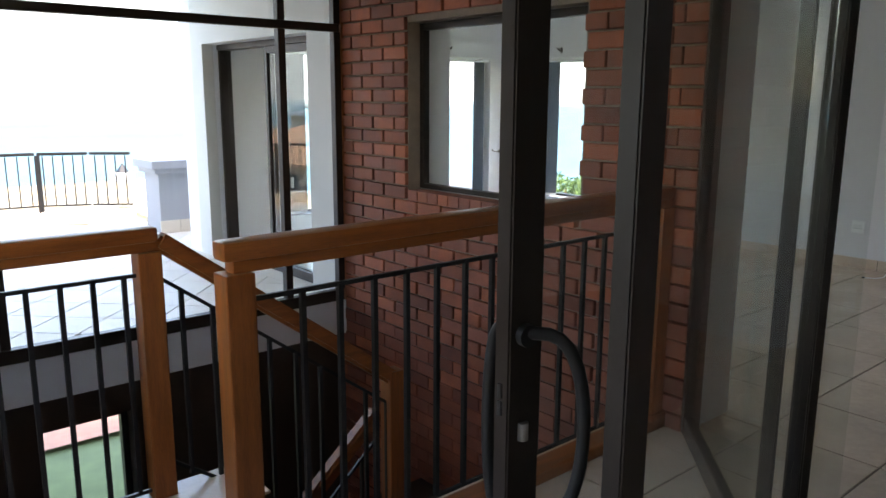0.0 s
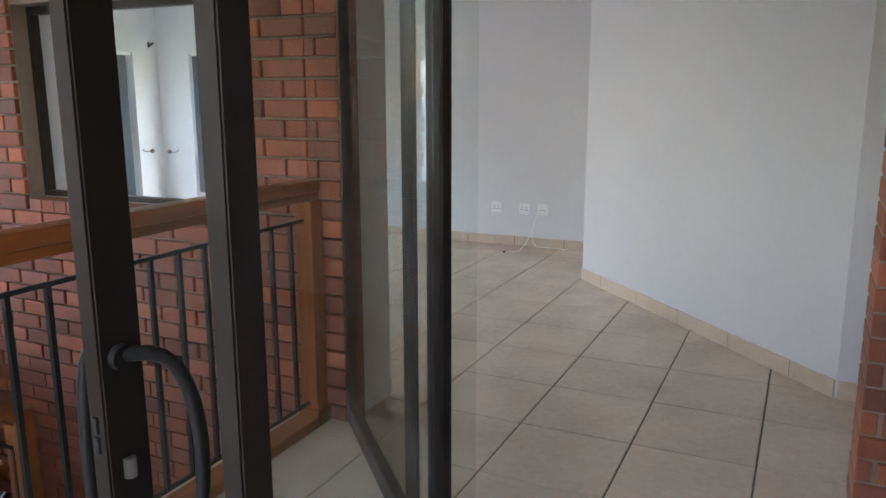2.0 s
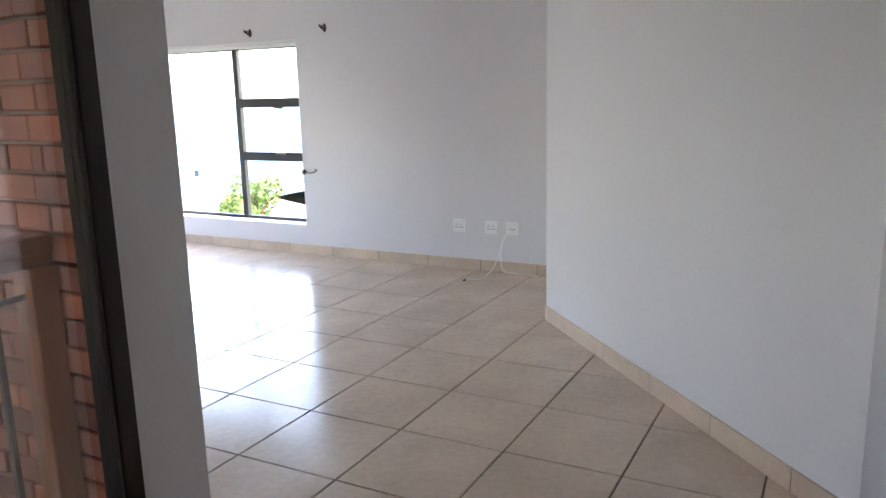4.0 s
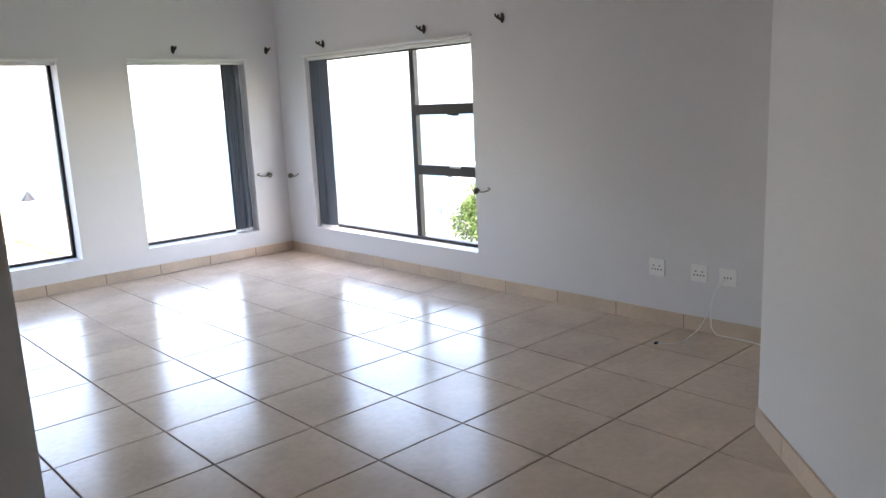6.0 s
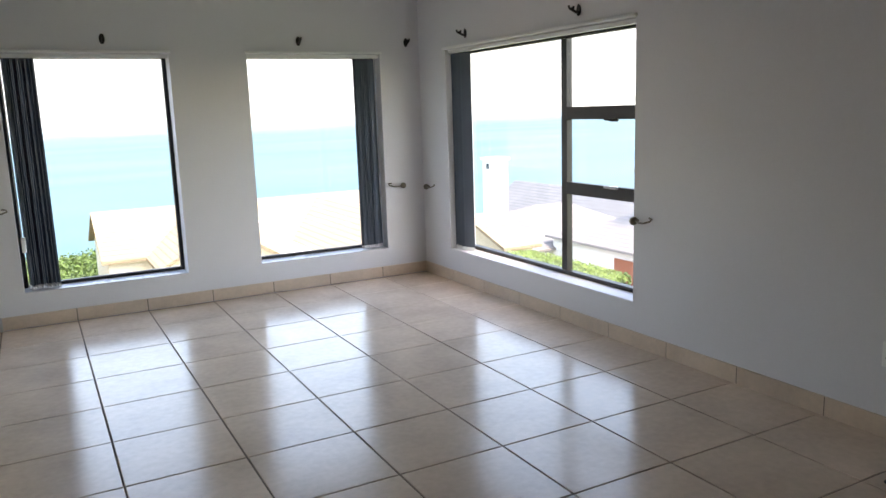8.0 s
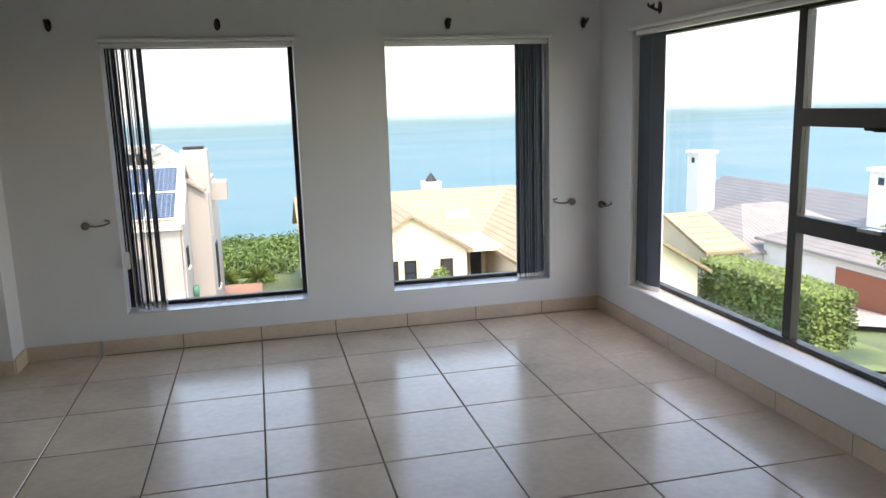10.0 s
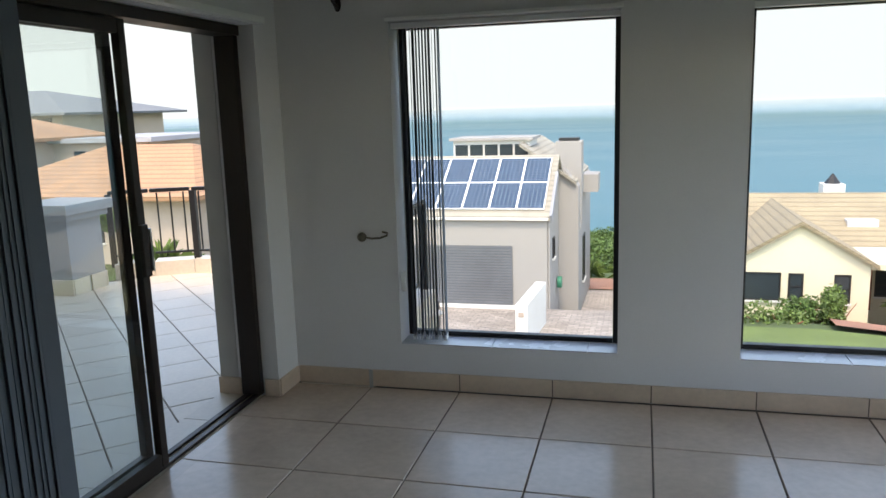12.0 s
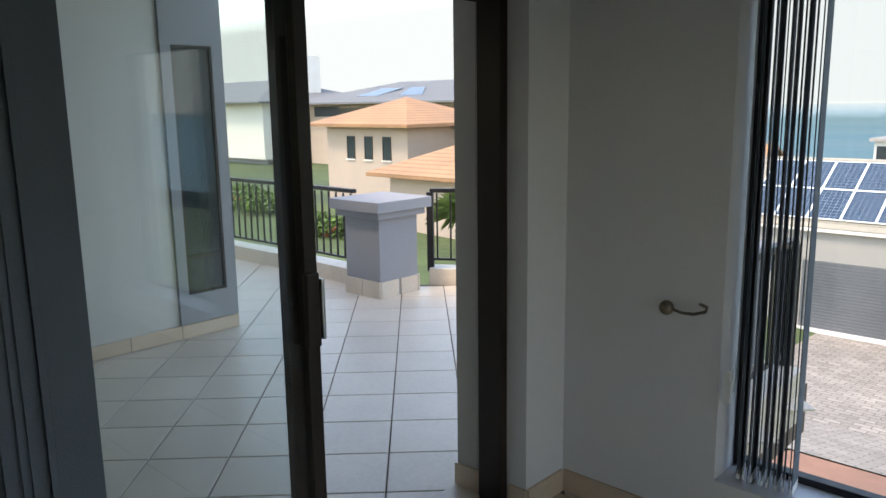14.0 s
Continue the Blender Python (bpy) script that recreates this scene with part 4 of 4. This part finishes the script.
house_window(ha, "x", -0.9, 31.6, 32.6, -6.6, -4.6, 1, 0)
hr = bmesh.new()
bmesh.ops.create_cone(hr, cap_ends=True, segments=14, radius1=0.25, radius2=0.25, depth=0.18, matrix=Matrix.Translation((-1.62, 28.3, -6.0)) @ Matrix.Rotation(radians(90), 4, "Y"))
part("hose_reel", hr, mat("hose_green", (0.03, 0.2, 0.12), 0.5, vary=0.2), ha, "green garden hose reel")
part("downpipe", tube(bmesh.new(), [(-1.7, 25.1, -2.8), (-1.7, 25.1, -6.6)], 0.05, 8), ext_grey, ha)
sl = math.atan2(2.04, 3.5)
pm = bmesh.new()
bx(pm, -0.51, 0.51, -0.84, 0.84, 0.03, 0.055)
pmm = mesh_of("solar_panel", pm, solar)
fm2 = bmesh.new()
for a in ((-0.535, -0.5, -0.865, 0.865), (0.5, 0.535, -0.865, 0.865), (-0.5, 0.5, -0.865, -0.83), (-0.5, 0.5, 0.83, 0.865)):
    bx(fm2, a[0], a[1], a[2], a[3], 0.02, 0.062)
fmm = mesh_of("panel_frame", fm2, white_pl)


def solar_row(parent, x0, n, y, z, slope):
    for i in range(n):
        o = new("solar_panel", pmm)
        place, p = Vector(), parent
        while p:
            place += p.location
            p = p.parent
        o.parent, o.location, o.rotation_euler = parent, Vector((x0 + 1.08 * i, y, z)) - place, (slope, 0, 0)
        f = new("panel_frame", fmm)
        f.parent = o


for k in range(2):
    yy = 25.95 + 1.5 * k
    solar_row(ha, -8.9, 7, yy, -2.62 + (yy - 25) * 2.04 / 3.5 + 0.03, sl)
ha.location.x -= 0.25
gw2 = thing("garden_wall", (-2.1, 21, -6.4), "white rendered low wall with a number plate beside the drive", "wall")
gwb = bmesh.new()
slab(gwb, [(-2.37, 19.5, -4.72), (-1.98, 19.5, -4.72), (-1.78, 22.7, -4.7), (-2.15, 22.7, -4.7)], 2.3)
part("wall", gwb, ext_white, gw2)
part("number_plate", box(-2.27, -2.1, 19.47, 19.499, -5.12, -4.97), ext_beige, gw2)

# cream house with gables
hb = thing("cream_house", (9, 33, -8), "cream rendered house with tan tiled gable roofs", "house")
part("wall", gable_block(bmesh.new(), 3.1, 19, 33, 41, -10, -5.35, -3.55, "x"), ext_cream, hb)
part("roof", gable_roof(bmesh.new(), 3.1, 19, 33, 41, -5.2, -3.4, "x", 0.3), roof_tan, hb)
part("wall", gable_block(bmesh.new(), 5.05, 10.3, 29, 33.1, -10, -5.3, -3.75, "y"), ext_cream, hb)
part("roof", gable_roof(bmesh.new(), 5.05, 10.3, 29, 36.5, -5.2, -3.6, "y", 0.25), roof_tan, hb)
part("wall", gable_block(bmesh.new(), 12.1, 18.1, 22, 33.1, -10, -5.4, -3.6, "y"), ext_cream, hb)
part("roof", gable_roof(bmesh.new(), 12.1, 18.1, 22, 36.5, -5.3, -3.45, "y", 0.4), roof_tan, hb)
house_window(hb, "y", 29, 5.5, 6.95, -6.85, -5.8, -1, 0)
house_window(hb, "y", 29, 7.35, 7.8, -6.8, -5.82, -1)
house_window(hb, "y", 29, 9.06, 9.55, -6.9, -5.84, -1)
house_window(hb, "x", 12.1, 25.6, 26.4, -6.3, -5.5, -1)
part("porch_roof", box(10.31, 12.09, 28.9, 33, -5.55, -5.32), ext_cream, hb)
part("front_door", box(10.4, 11.15, 31.9, 31.98, -7.95, -5.6), wood_door, hb, "red-brown wooden door")
part("porch_wall", box(10.3, 12.1, 32, 32.2, -10, -5.56), ext_cream, hb)
house_window(hb, "y", 32, 11.35, 11.8, -7.3, -5.9, -1, 2)
# Pale grey stands in for the sky mirrored in the skylight glass.
part("skylight", box(10.6, 11.9, 34.2, 35.2, -4.9, -4.35, bevel=0.03), sill_tile, hb, "skylight with sky reflection painted as pale grey")
part("skylight_kerb", box(10.5, 12.0, 34.1, 35.3, -5.2, -4.88), ext_white, hb)
part("chimney", box(10.2, 11.2, 37.5, 38.6, -4.2, -3.05, bevel=0.03), ext_white, hb)
bmf = bmesh.new()
bmesh.ops.create_cone(bmf, cap_ends=True, segments=8, radius1=0.4, radius2=0.03, depth=0.5, matrix=Matrix.Translation((10.7, 38, -2.8)))
part("chimney_cowl", bmf, black, hb)

hb.location.z += 0.22

# houses to the east
hc = thing("white_house", (42, 40, -12), "white house with grey roofs, tall chimneys and a wooden garage door", "house")
part("wall", box(38.5, 52, 30, 45.5, -15, -9.2), ext_white, hc)
part("garage_door", box(38.4, 38.49, 32.9, 37.7, -13.0, -10.0), wood_door, hc, "brown wooden garage door")
part("roof", hip_roof(bmesh.new(), 38.5, 52, 30, 45.5, -9.25, -6.6, 0.5, 2), roof_brown, hc)
part("wall", box(37, 50, 45.6, 60, -15, -10.2), ext_white, hc)
part("roof", hip_roof(bmesh.new(), 37, 50, 45.6, 60, -10.3, -7.7, 0.5, 2), roof_brown, hc)
part("wall", gable_block(bmesh.new(), 50, 58, 46, 74, -16, -10.5, -8.6, "y"), ext_white, hc)
part("roof", gable_roof(bmesh.new(), 50, 58, 46, 74, -10.4, -7.6, "y", 0.4), roof_slate, hc)
for x, y in ((42, 60), (42, 37.3)):
    ch = bmesh.new()
    bx(ch, x - 0.9, x + 0.9, y - 1.0, y + 1.0, -12, -3.75, bevel=0.05)
    c = part("chimney", ch, ext_white, hc)
    part("chimney_cap", box(x - 1.05, x + 1.05, y - 1.15, y + 1.15, -3.75, -3.5), ext_white, c)
    part("chimney_vent", box(x - 0.93, x - 0.895, y - 0.3, y + 0.2, -4.6, -4.1), window_dark, c)
hf = thing("cream_cottage", (21, 27, -9), "cream cottage gable with a wooden garage door", "house")
part("wall", gable_block(bmesh.new(), 20, 21.5, 24.2, 31, -9.5, -5.1, -4.0, "x"), ext_cream, hf)
part("roof", gable_roof(bmesh.new(), 20, 21.5, 24.2, 31, -5.0, -3.9, "x", 0.35), roof_tan, hf)
part("garage_door", box(19.92, 19.99, 25, 28, -8.2, -5.9), wood_door, hf)

# houses to the west
hd2 = thing("tower_house", (-33, 31, -4), "beige tower house with an orange tiled hip roof", "house")
part("wall", box(-37.2, -30, 28, 35, -8, 0.6), ext_beige, hd2)
part("roof", hip_roof(bmesh.new(), -37.2, -30, 28, 35, 0.55, 2.1, 0.9), roof_orange, hd2)
for x in (-35.2, -33.6, -32.0):
    house_window(hd2, "y", 28, x, x + 0.6, -1.5, -0.25, -1, 0)
part("wall", box(-30, -24, 32, 40, -8, 0.2), ext_beige, hd2)
part("flat_roof", box(-30, -23.5, 31.6, 40.4, 0.2, 0.45), grey_paint, hd2)
for x in (-28.6, -26.6):
    house_window(hd2, "y", 32, x, x + 0.6, -1.5, -0.3, -1, 0)
he = thing("low_house", (-20, 26, -4), "beige house with a low orange tiled hip roof", "house")
part("wall", box(-25.4, -15.5, 22.3, 32, -8, -1.5), ext_beige, he)
part("roof", hip_roof(bmesh.new(), -25.4, -15.5, 22.3, 32, -1.5, 0.25, 0.8, 2.2), roof_orange, he)
house_window(he, "y", 22.3, -20.5, -19.6, -3.4, -2.2, -1)
house_window(he, "x", -15.5, 24.5, 25.4, -3.4, -2.2, 1)
hg = thing("far_house", (-15, 38, -5), "beige house with orange roofs and solar panels", "house")
part("wall", box(-20, -12.5, 30.8, 38, -8, -2.0), ext_beige, hg)
part("roof", gable_roof(bmesh.new(), -20, -12.5, 30.8, 38, -2.0, -0.4, "x", 0.5), roof_orange, hg)
part("chimney", box(-18.8, -17.8, 33.6, 34.6, -2, 0.5, bevel=0.03), ext_white, hg)
part("chimney_cover", box(-18.7, -17.9, 33.7, 34.5, 0.5, 0.62), black, hg)
for k in range(2):
    solar_row(hg, -17.2, 4, 31.4 + 1.5 * k, -1.95 + (0.6 + 1.5 * k) * 1.6 / 3.6 + 0.1, math.atan2(1.6, 3.6))
hm = thing("modern_house", (-58, 50, -3), "large pale modern house with dark roofs and solar panels", "house")
part("wall", box(-64, -42, 47, 60, -8, 1.9), ext_beige, hm)
part("window_band", box(-63, -43, 46.9, 46.99, 0.6, 1.6), window_dark, hm)
part("roof", hip_roof(bmesh.new(), -64, -42, 47, 60, 2.0, 4.0, 1.6, 4), roof_slate, hm)
part("wall", box(-90, -65, 42, 56, -3.6, 2.1), ext_white, hm)
part("undercroft", box(-89, -66, 43, 55, -8, -3.61), grey_paint, hm)
part("roof", hip_roof(bmesh.new(), -90, -65, 42, 56, 2.2, 4.6, 1.4, 5), roof_slate, hm)
part("chimney", box(-70, -67, 48, 51, 2, 7), ext_white, hm)
sp = bmesh.new()
slab(sp, [(-57, 47.5, 2.55), (-54, 47.5, 2.55), (-53, 50, 3.3), (-56, 50, 3.3)], 0.08)
slab(sp, [(-51, 47.5, 2.55), (-48, 47.5, 2.55), (-50, 50, 3.3), (-52, 50, 3.3)], 0.08)
part("solar_panel", sp, solar, hm)

# ---- planting ----


def leaf_cloud(bm, c, r, n, size, rng, flat=1.0):
    """Many small leaves scattered in a rough ellipsoid shell."""
    for _ in range(n):
        v = Vector((rng.gauss(0, 1), rng.gauss(0, 1), rng.gauss(0, 1))).normalized() * (rng.uniform(0.55, 1.05))
        p = Vector(c) + Vector((v.x * r[0], v.y * r[1], v.z * r[2]))
        a = Vector((rng.gauss(0, 1), rng.gauss(0, 1), rng.gauss(0, 1) * flat)).normalized() * size * rng.uniform(0.6, 1.3)
        b = a.orthogonal().normalized() * size * 0.45
        b = Matrix.Rotation(rng.uniform(0, 6.28), 3, a) @ b
        vs = [bm.verts.new(p + q) for q in (-a, b, a, -b)]
        bm.faces.new(vs)


def bush(name, c, r, n, size, m, label, seed, trunk=False):
    rng = random.Random(seed)
    g = height(c[0], c[1])
    t = thing(name, (c[0], c[1], g), label, "tree" if trunk else "bush")
    bm = bmesh.new()
    for k in range(7):
        o = (rng.uniform(-0.55, 0.55) * r[0], rng.uniform(-0.55, 0.55) * r[1], rng.uniform(-0.4, 0.5) * r[2])
        s = rng.uniform(0.4, 0.65)
        leaf_cloud(bm, (c[0] + o[0], c[1] + o[1], c[2] + o[2]), (r[0] * s, r[1] * s, r[2] * s), n // 7, size, rng)
    part("crown", bm, m, t)
    tr = tube(bmesh.new(), [(c[0], c[1], g - 0.3), (c[0] + 0.05, c[1], (g + c[2]) / 2), (c[0] - 0.05, c[1] + 0.05, c[2] + r[2] * 0.4)], 0.09 * max(0.6, r[0]), 7, 0.4)
    for k in range(4):
        an = k * 1.7 + seed
        tube(tr, [(c[0], c[1], c[2] - r[2] * 0.5), (c[0] + math.cos(an) * r[0] * 0.4, c[1] + math.sin(an) * r[1] * 0.4, c[2]), (c[0] + math.cos(an) * r[0] * 0.7, c[1] + math.sin(an) * r[1] * 0.7, c[2] + r[2] * 0.3)], 0.04 * max(0.6, r[0]), 5, 0.3)
    part("trunk", tr, wood_door, t)


hz = height(20, 20)
hedge = thing("hedge", (20, 20, hz), "clipped dense green hedge beside the drive", "hedge")
rngh = random.Random(5)
hb1 = bmesh.new()
bx(hb1, 19.2, 20.8, 16.6, 23.4, -7.4, -5.35, bevel=0.25)
part("core", hb1, foliage, hedge)
hb2 = bmesh.new()
for _ in range(9000):
    f = rngh.random()
    y = rngh.uniform(16.5, 23.5)
    if f < 0.45:
        p = Vector((rngh.uniform(19.1, 20.9), y, -5.3 + rngh.gauss(0, 0.05)))
    elif f < 0.9:
        p = Vector((19.15 + rngh.gauss(0, 0.05), y, rngh.uniform(-7.3, -5.3)))
    else:
        p = Vector((rngh.uniform(19.1, 20.9), 16.5 + rngh.gauss(0, 0.05), rngh.uniform(-7.3, -5.3)))
    a = Vector((rngh.gauss(0, 1), rngh.gauss(0, 1), rngh.gauss(0, 1))).normalized() * 0.09
    b = a.orthogonal().normalized() * 0.05
    hb2.faces.new([hb2.verts.new(p + q) for q in (-a, b, a, -b)])
part("leaves", hb2, foliage_light, hedge)
bush("shrub", (8.6, 26.0, -6.3), (0.75, 0.7, 1.1), 2600, 0.09, foliage_light, "upright yellow-green garden shrub", 3)
bush("shrub", (6.2, 25.0, -6.6), (1.5, 1.0, 0.9), 2600, 0.1, foliage_light, "loose green garden shrub", 4)
bush("shrub", (7.3, 26.2, -6.4), (0.9, 0.8, 0.8), 1600, 0.09, foliage, "dark leafy garden shrub", 6)
bush("shrub", (11.6, 26.2, -7.1), (0.6, 1.3, 0.5), 1600, 0.09, foliage, "low green bush by the path", 7)
bush("tree", (22, 14.7, -3.1), (1.5, 1.5, 1.6), 4600, 0.11, foliage_light, "round leafy green tree", 8, True)
bush("shrub", (-36, 22, -3.6), (3.5, 2.0, 0.9), 2600, 0.14, foliage, "low clipped green planting", 9)
bush("shrub", (-26, 19, -3.8), (3.0, 1.2, 0.7), 2200, 0.12, foliage, "low green planting along the drive", 10)
sc_b = bmesh.new()
rngs = random.Random(12)
for _ in range(330):
    x, y = rngs.uniform(-6, 8), rngs.uniform(36, 70)
    if y < (43 if x > 1.5 else 41):
        continue
    r = rngs.uniform(0.6, 1.4)
    leaf_cloud(sc_b, (x, y, height(x, y) + r * 0.1), (r, r, r * 0.7), 130, 0.16, rngs)
tagged(new("coastal_bushes", mesh_of("coastal_bushes", sc_b, foliage)), "dense green coastal bushes above the sea", "bushes", kind="stuff")


def spiky(name, x, y, z, r, n, label, seed, stem=0.0):
    rng = random.Random(seed)
    t = thing(name, (x, y, z), label, "plant")
    if stem:
        part("trunk", tube(bmesh.new(), [(x, y, z - 0.3), (x + 0.04, y, z + stem * 0.5), (x, y, z + stem)], 0.09, 8, 0.7), wood_door, t)
    bm = bmesh.new()
    for _ in range(n):
        an, el = rng.uniform(0, 6.28), rng.uniform(-0.1, 1.3)
        d = Vector((math.cos(an) * math.cos(el), math.sin(an) * math.cos(el), math.sin(el)))
        side = d.cross(Vector((0, 0, 1))).normalized() * r * 0.045
        o = Vector((x, y, z + stem))
        mid, tip = o + d * r * 0.6, o + d * r - Vector((0, 0, r * 0.25))
        vs = [bm.verts.new(q) for q in (o - side * 0.6, o + side * 0.6, mid + side, tip, mid - side)]
        bm.faces.new(vs)
    part("leaves", bm, foliage_light, t)


spiky("aloe", -1.3, 40.6, height(-1.3, 40.6) + 0.2, 1.1, 60, "spiky grey-green aloe clump", 1)
spiky("aloe", 0.6, 40.2, height(0.6, 40.2) + 0.2, 1.2, 60, "spiky grey-green aloe clump", 2)
spiky("palm", -9.2, 9.2, -3.0, 0.75, 150, "spiky green palm beyond the balustrade", 3, 2.35)
spiky("palm", -5.6, 6.2, -2.9, 0.8, 90, "low spiky green palm beyond the terrace", 4, 2.0)
spiky("potted_palm", 11.55, 29.6, -7.0, 0.7, 60, "small palm in a pale pot by the door", 5)
pot = thing("plant_pot", (11.55, 29.6, -7.9), "pale clay pot standing by the front door", "pot")
pb = bmesh.new()
bmesh.ops.create_cone(pb, cap_ends=True, segments=14, radius1=0.22, radius2=0.34, depth=0.75, matrix=Matrix.Translation((11.55, 29.6, -7.5)))
part("body", pb, terracotta, pot)

# ---- tiles and bricks, piece by piece ----


def tile_mesh(name, w, d, m, t=0.012, b=0.0025):
    bm = bmesh.new()
    lo = [bm.verts.new((x * w / 2, y * d / 2, -t)) for x, y in ((-1, -1), (1, -1), (1, 1), (-1, 1))]
    mi = [bm.verts.new((x * w / 2, y * d / 2, -b)) for x, y in ((-1, -1), (1, -1), (1, 1), (-1, 1))]
    hi = [bm.verts.new((x * (w / 2 - b), y * (d / 2 - b), 0)) for x, y in ((-1, -1), (1, -1), (1, 1), (-1, 1))]
    bm.faces.new(hi)
    for u, v in ((lo, mi), (mi, hi)):
        for i in range(4):
            bm.faces.new((u[i], u[(i + 1) % 4], v[(i + 1) % 4], v[i]))
    return mesh_of(name, bm, m)


ft = tile_mesh("tile", 0.493, 0.4945, tile)
tone = random.Random(2)
for i in range(-9, 7):
    for j in range(0, 19):
        x, y = 0.5 * i + 0.25, -0.5015 * j - 0.25075
        if x < -0.9 and y > -5.2:
            if not (x < -2.85 and y < -4.5):
                continue
        if x < -0.4 and x > -0.9 and y > -5.2:
            continue
        if x - y > 9.0:
            continue
        piece("tile", ft, floor, (x, y, 0.0 - tone.random() * 0.0006))
half = tile_mesh("tile", 0.09, 0.4945, tile)
for j in range(0, 11):
    piece("tile", half, floor, (-0.549, -0.5015 * j - 0.25075, 0) if j > 3 else (-0.5, -0.5015 * j - 0.25075, 0))
edge = tile_mesh("tile", 0.48, 0.3, tile)
for i in range(-9, -5):
    piece("tile", edge, floor, (0.5 * i + 0.25, -4.42, 0))


def inside(x, y, poly):
    c = False
    for (x0, y0), (x1, y1) in zip(poly, poly[1:] + poly[:1]):
        if (y0 > y) != (y1 > y) and x < x0 + (y - y0) * (x1 - x0) / (y1 - y0):
            c = not c
    return c


tt = tile_mesh("tile", 0.353, 0.353, terrace_tile)
P = 0.36
count = 0
for i in range(-24, 25):
    for j in range(-24, 25):
        x, y = -2.5 + (i - j) * P * 0.7071, 0.3 + (i + j) * P * 0.7071
        if (y > 2.0 or x > -0.45) and y > 0.1 and not inside(x, y, OUTLINE):
            continue
        if y > -2.17 and count < 300 and any(inside(x + a, y + b, OUTLINE) for a, b in ((0, 0), (0.24, 0), (-0.24, 0), (0, 0.24), (0, -0.24))):
            piece("tile", tt, terrace, (x, y, -0.004), radians(45))
            count += 1

# brick faces of the hall
BH, BL, MJ = 0.0865, 0.236, 0.011
core = panel(bmesh.new(), "x", -0.79, -0.694, -5.29, GY + 0.02, -3.0, CEIL, [(-4.63, -3.24, 0.87, 1.94)])
bw = solid("wall_brick", core, mortar, "red face brick wall with a window opening", "wall")
pr = solid("wall_brick_pier", box(-0.79, -0.53, -7.625, -7.345, -0.006, CEIL), mortar, "red face brick pier beside the opening", "wall")


def brick_mesh(length, depth=0.06):
    bm = box(-depth / 2, depth / 2, -length / 2, length / 2, 0, BH - MJ)
    bmesh.ops.bevel(bm, geom=bm.edges[:], offset=0.004, segments=1, affect="EDGES")
    return mesh_of("brick", bm, brick_m)


lengths = {}


def brick_spans(y0, y1, row, holes, z):
    """Brick runs of one course, cut by the openings."""
    runs = [(y0, y1)]
    for h0, h1, k0, k1 in holes:
        if z + BH > k0 + 0.02 and z < k1 - 0.02:
            runs = [q for a, b in runs for q in ((a, min(b, h0)), (max(a, h1), b)) if q[1] - q[0] > 0.03]
    out = []
    for a, b in runs:
        y = a - (BL / 2 if row % 2 else 0)
        while y < b - 0.01:
            u, v = max(a, y), min(b, y + BL)
            if v - u > 0.04:
                out.append((u, v))
            y += BL
    return out


todo = []
for row in range(66):
    z = -2.95 + row * BH
    for u, v in brick_spans(-5.12, GY + 0.02, row, [(-4.63, -3.24, 0.85, 1.95)], z):
        todo.append((z, u, v, -0.785, bw))
    for u, v in brick_spans(-5.3, -5.125, row, [], z):
        todo.append((z, u, v, -0.8, bw))
    if z > -0.05:
        for u, v in brick_spans(-7.635, -7.335, row, [], z):
            todo.append((z, u, v, -0.66, pr))
tone = random.Random(4)
rest, used = [], 0
for z, u, v, x, ob in sorted(todo, key=lambda q: (q[4] is bw and (q[0] < -0.02 or q[0] > 2.3), -q[1] < 4.2, q[0])):
    if ob is pr or used < 290:
        k = round(v - u - MJ, 2)
        deep = 0.29 if ob is pr else 0.06
        if (k, deep) not in lengths:
            lengths[k, deep] = brick_mesh(max(0.03, k), deep)
        used += ob is bw
        piece("brick", lengths[k, deep], ob, (x + tone.uniform(-0.002, 0.002), (u + v) / 2, z))
    else:
        rest.append((x + tone.uniform(-0.002, 0.002), u + MJ / 2, v - MJ / 2, z))
vs, fs = [], []
for x, u, v, z in rest:
    n = len(vs)
    vs += [(a, b, c) for a in (x - 0.03, x + 0.03) for b in (u, v) for c in (z, z + BH - MJ)]
    fs += [(n, n + 1, n + 3, n + 2), (n + 4, n + 6, n + 7, n + 5), (n, n + 4, n + 5, n + 1), (n + 2, n + 3, n + 7, n + 6), (n, n + 2, n + 6, n + 4), (n + 1, n + 5, n + 7, n + 3)]
me = bpy.data.meshes.new("bricks")
me.from_pydata(vs, [], fs)
me.materials.append(brick_far)
ob = new("bricks", me)
ob.parent = bw
tagged(ob, kind="stuff")
# inner window of the brick wall
iw = thing("window_inner", (-0.74, -3.95, 0.87), "dark framed window between hall and room", "window", kind="structure")
for a in ((-4.63, -4.595, 0.92, 1.938), (-3.275, -3.24, 0.92, 1.938), (-4.594, -3.276, 0.92, 0.95), (-4.594, -3.276, 1.895, 1.938)):
    part("frame_bar", box(-0.7, -0.65, a[0], a[1], a[2], a[3], bevel=0.003), bronze, iw)
pp = part("pane", box(-0.678, -0.672, -4.595, -3.275, 0.949, 1.896), glass, iw)
pp.visible_shadow = False
for i in range(14):
    part("sill_brick", box(-0.83, -0.71, -4.625 + 0.0965 * i, -4.537 + 0.0965 * i, 0.855, 0.918), brick_m, iw)
part("sill", box(-0.649, -0.44, -4.628, -3.242, 0.871, 0.9, bevel=0.004), plaster, iw)
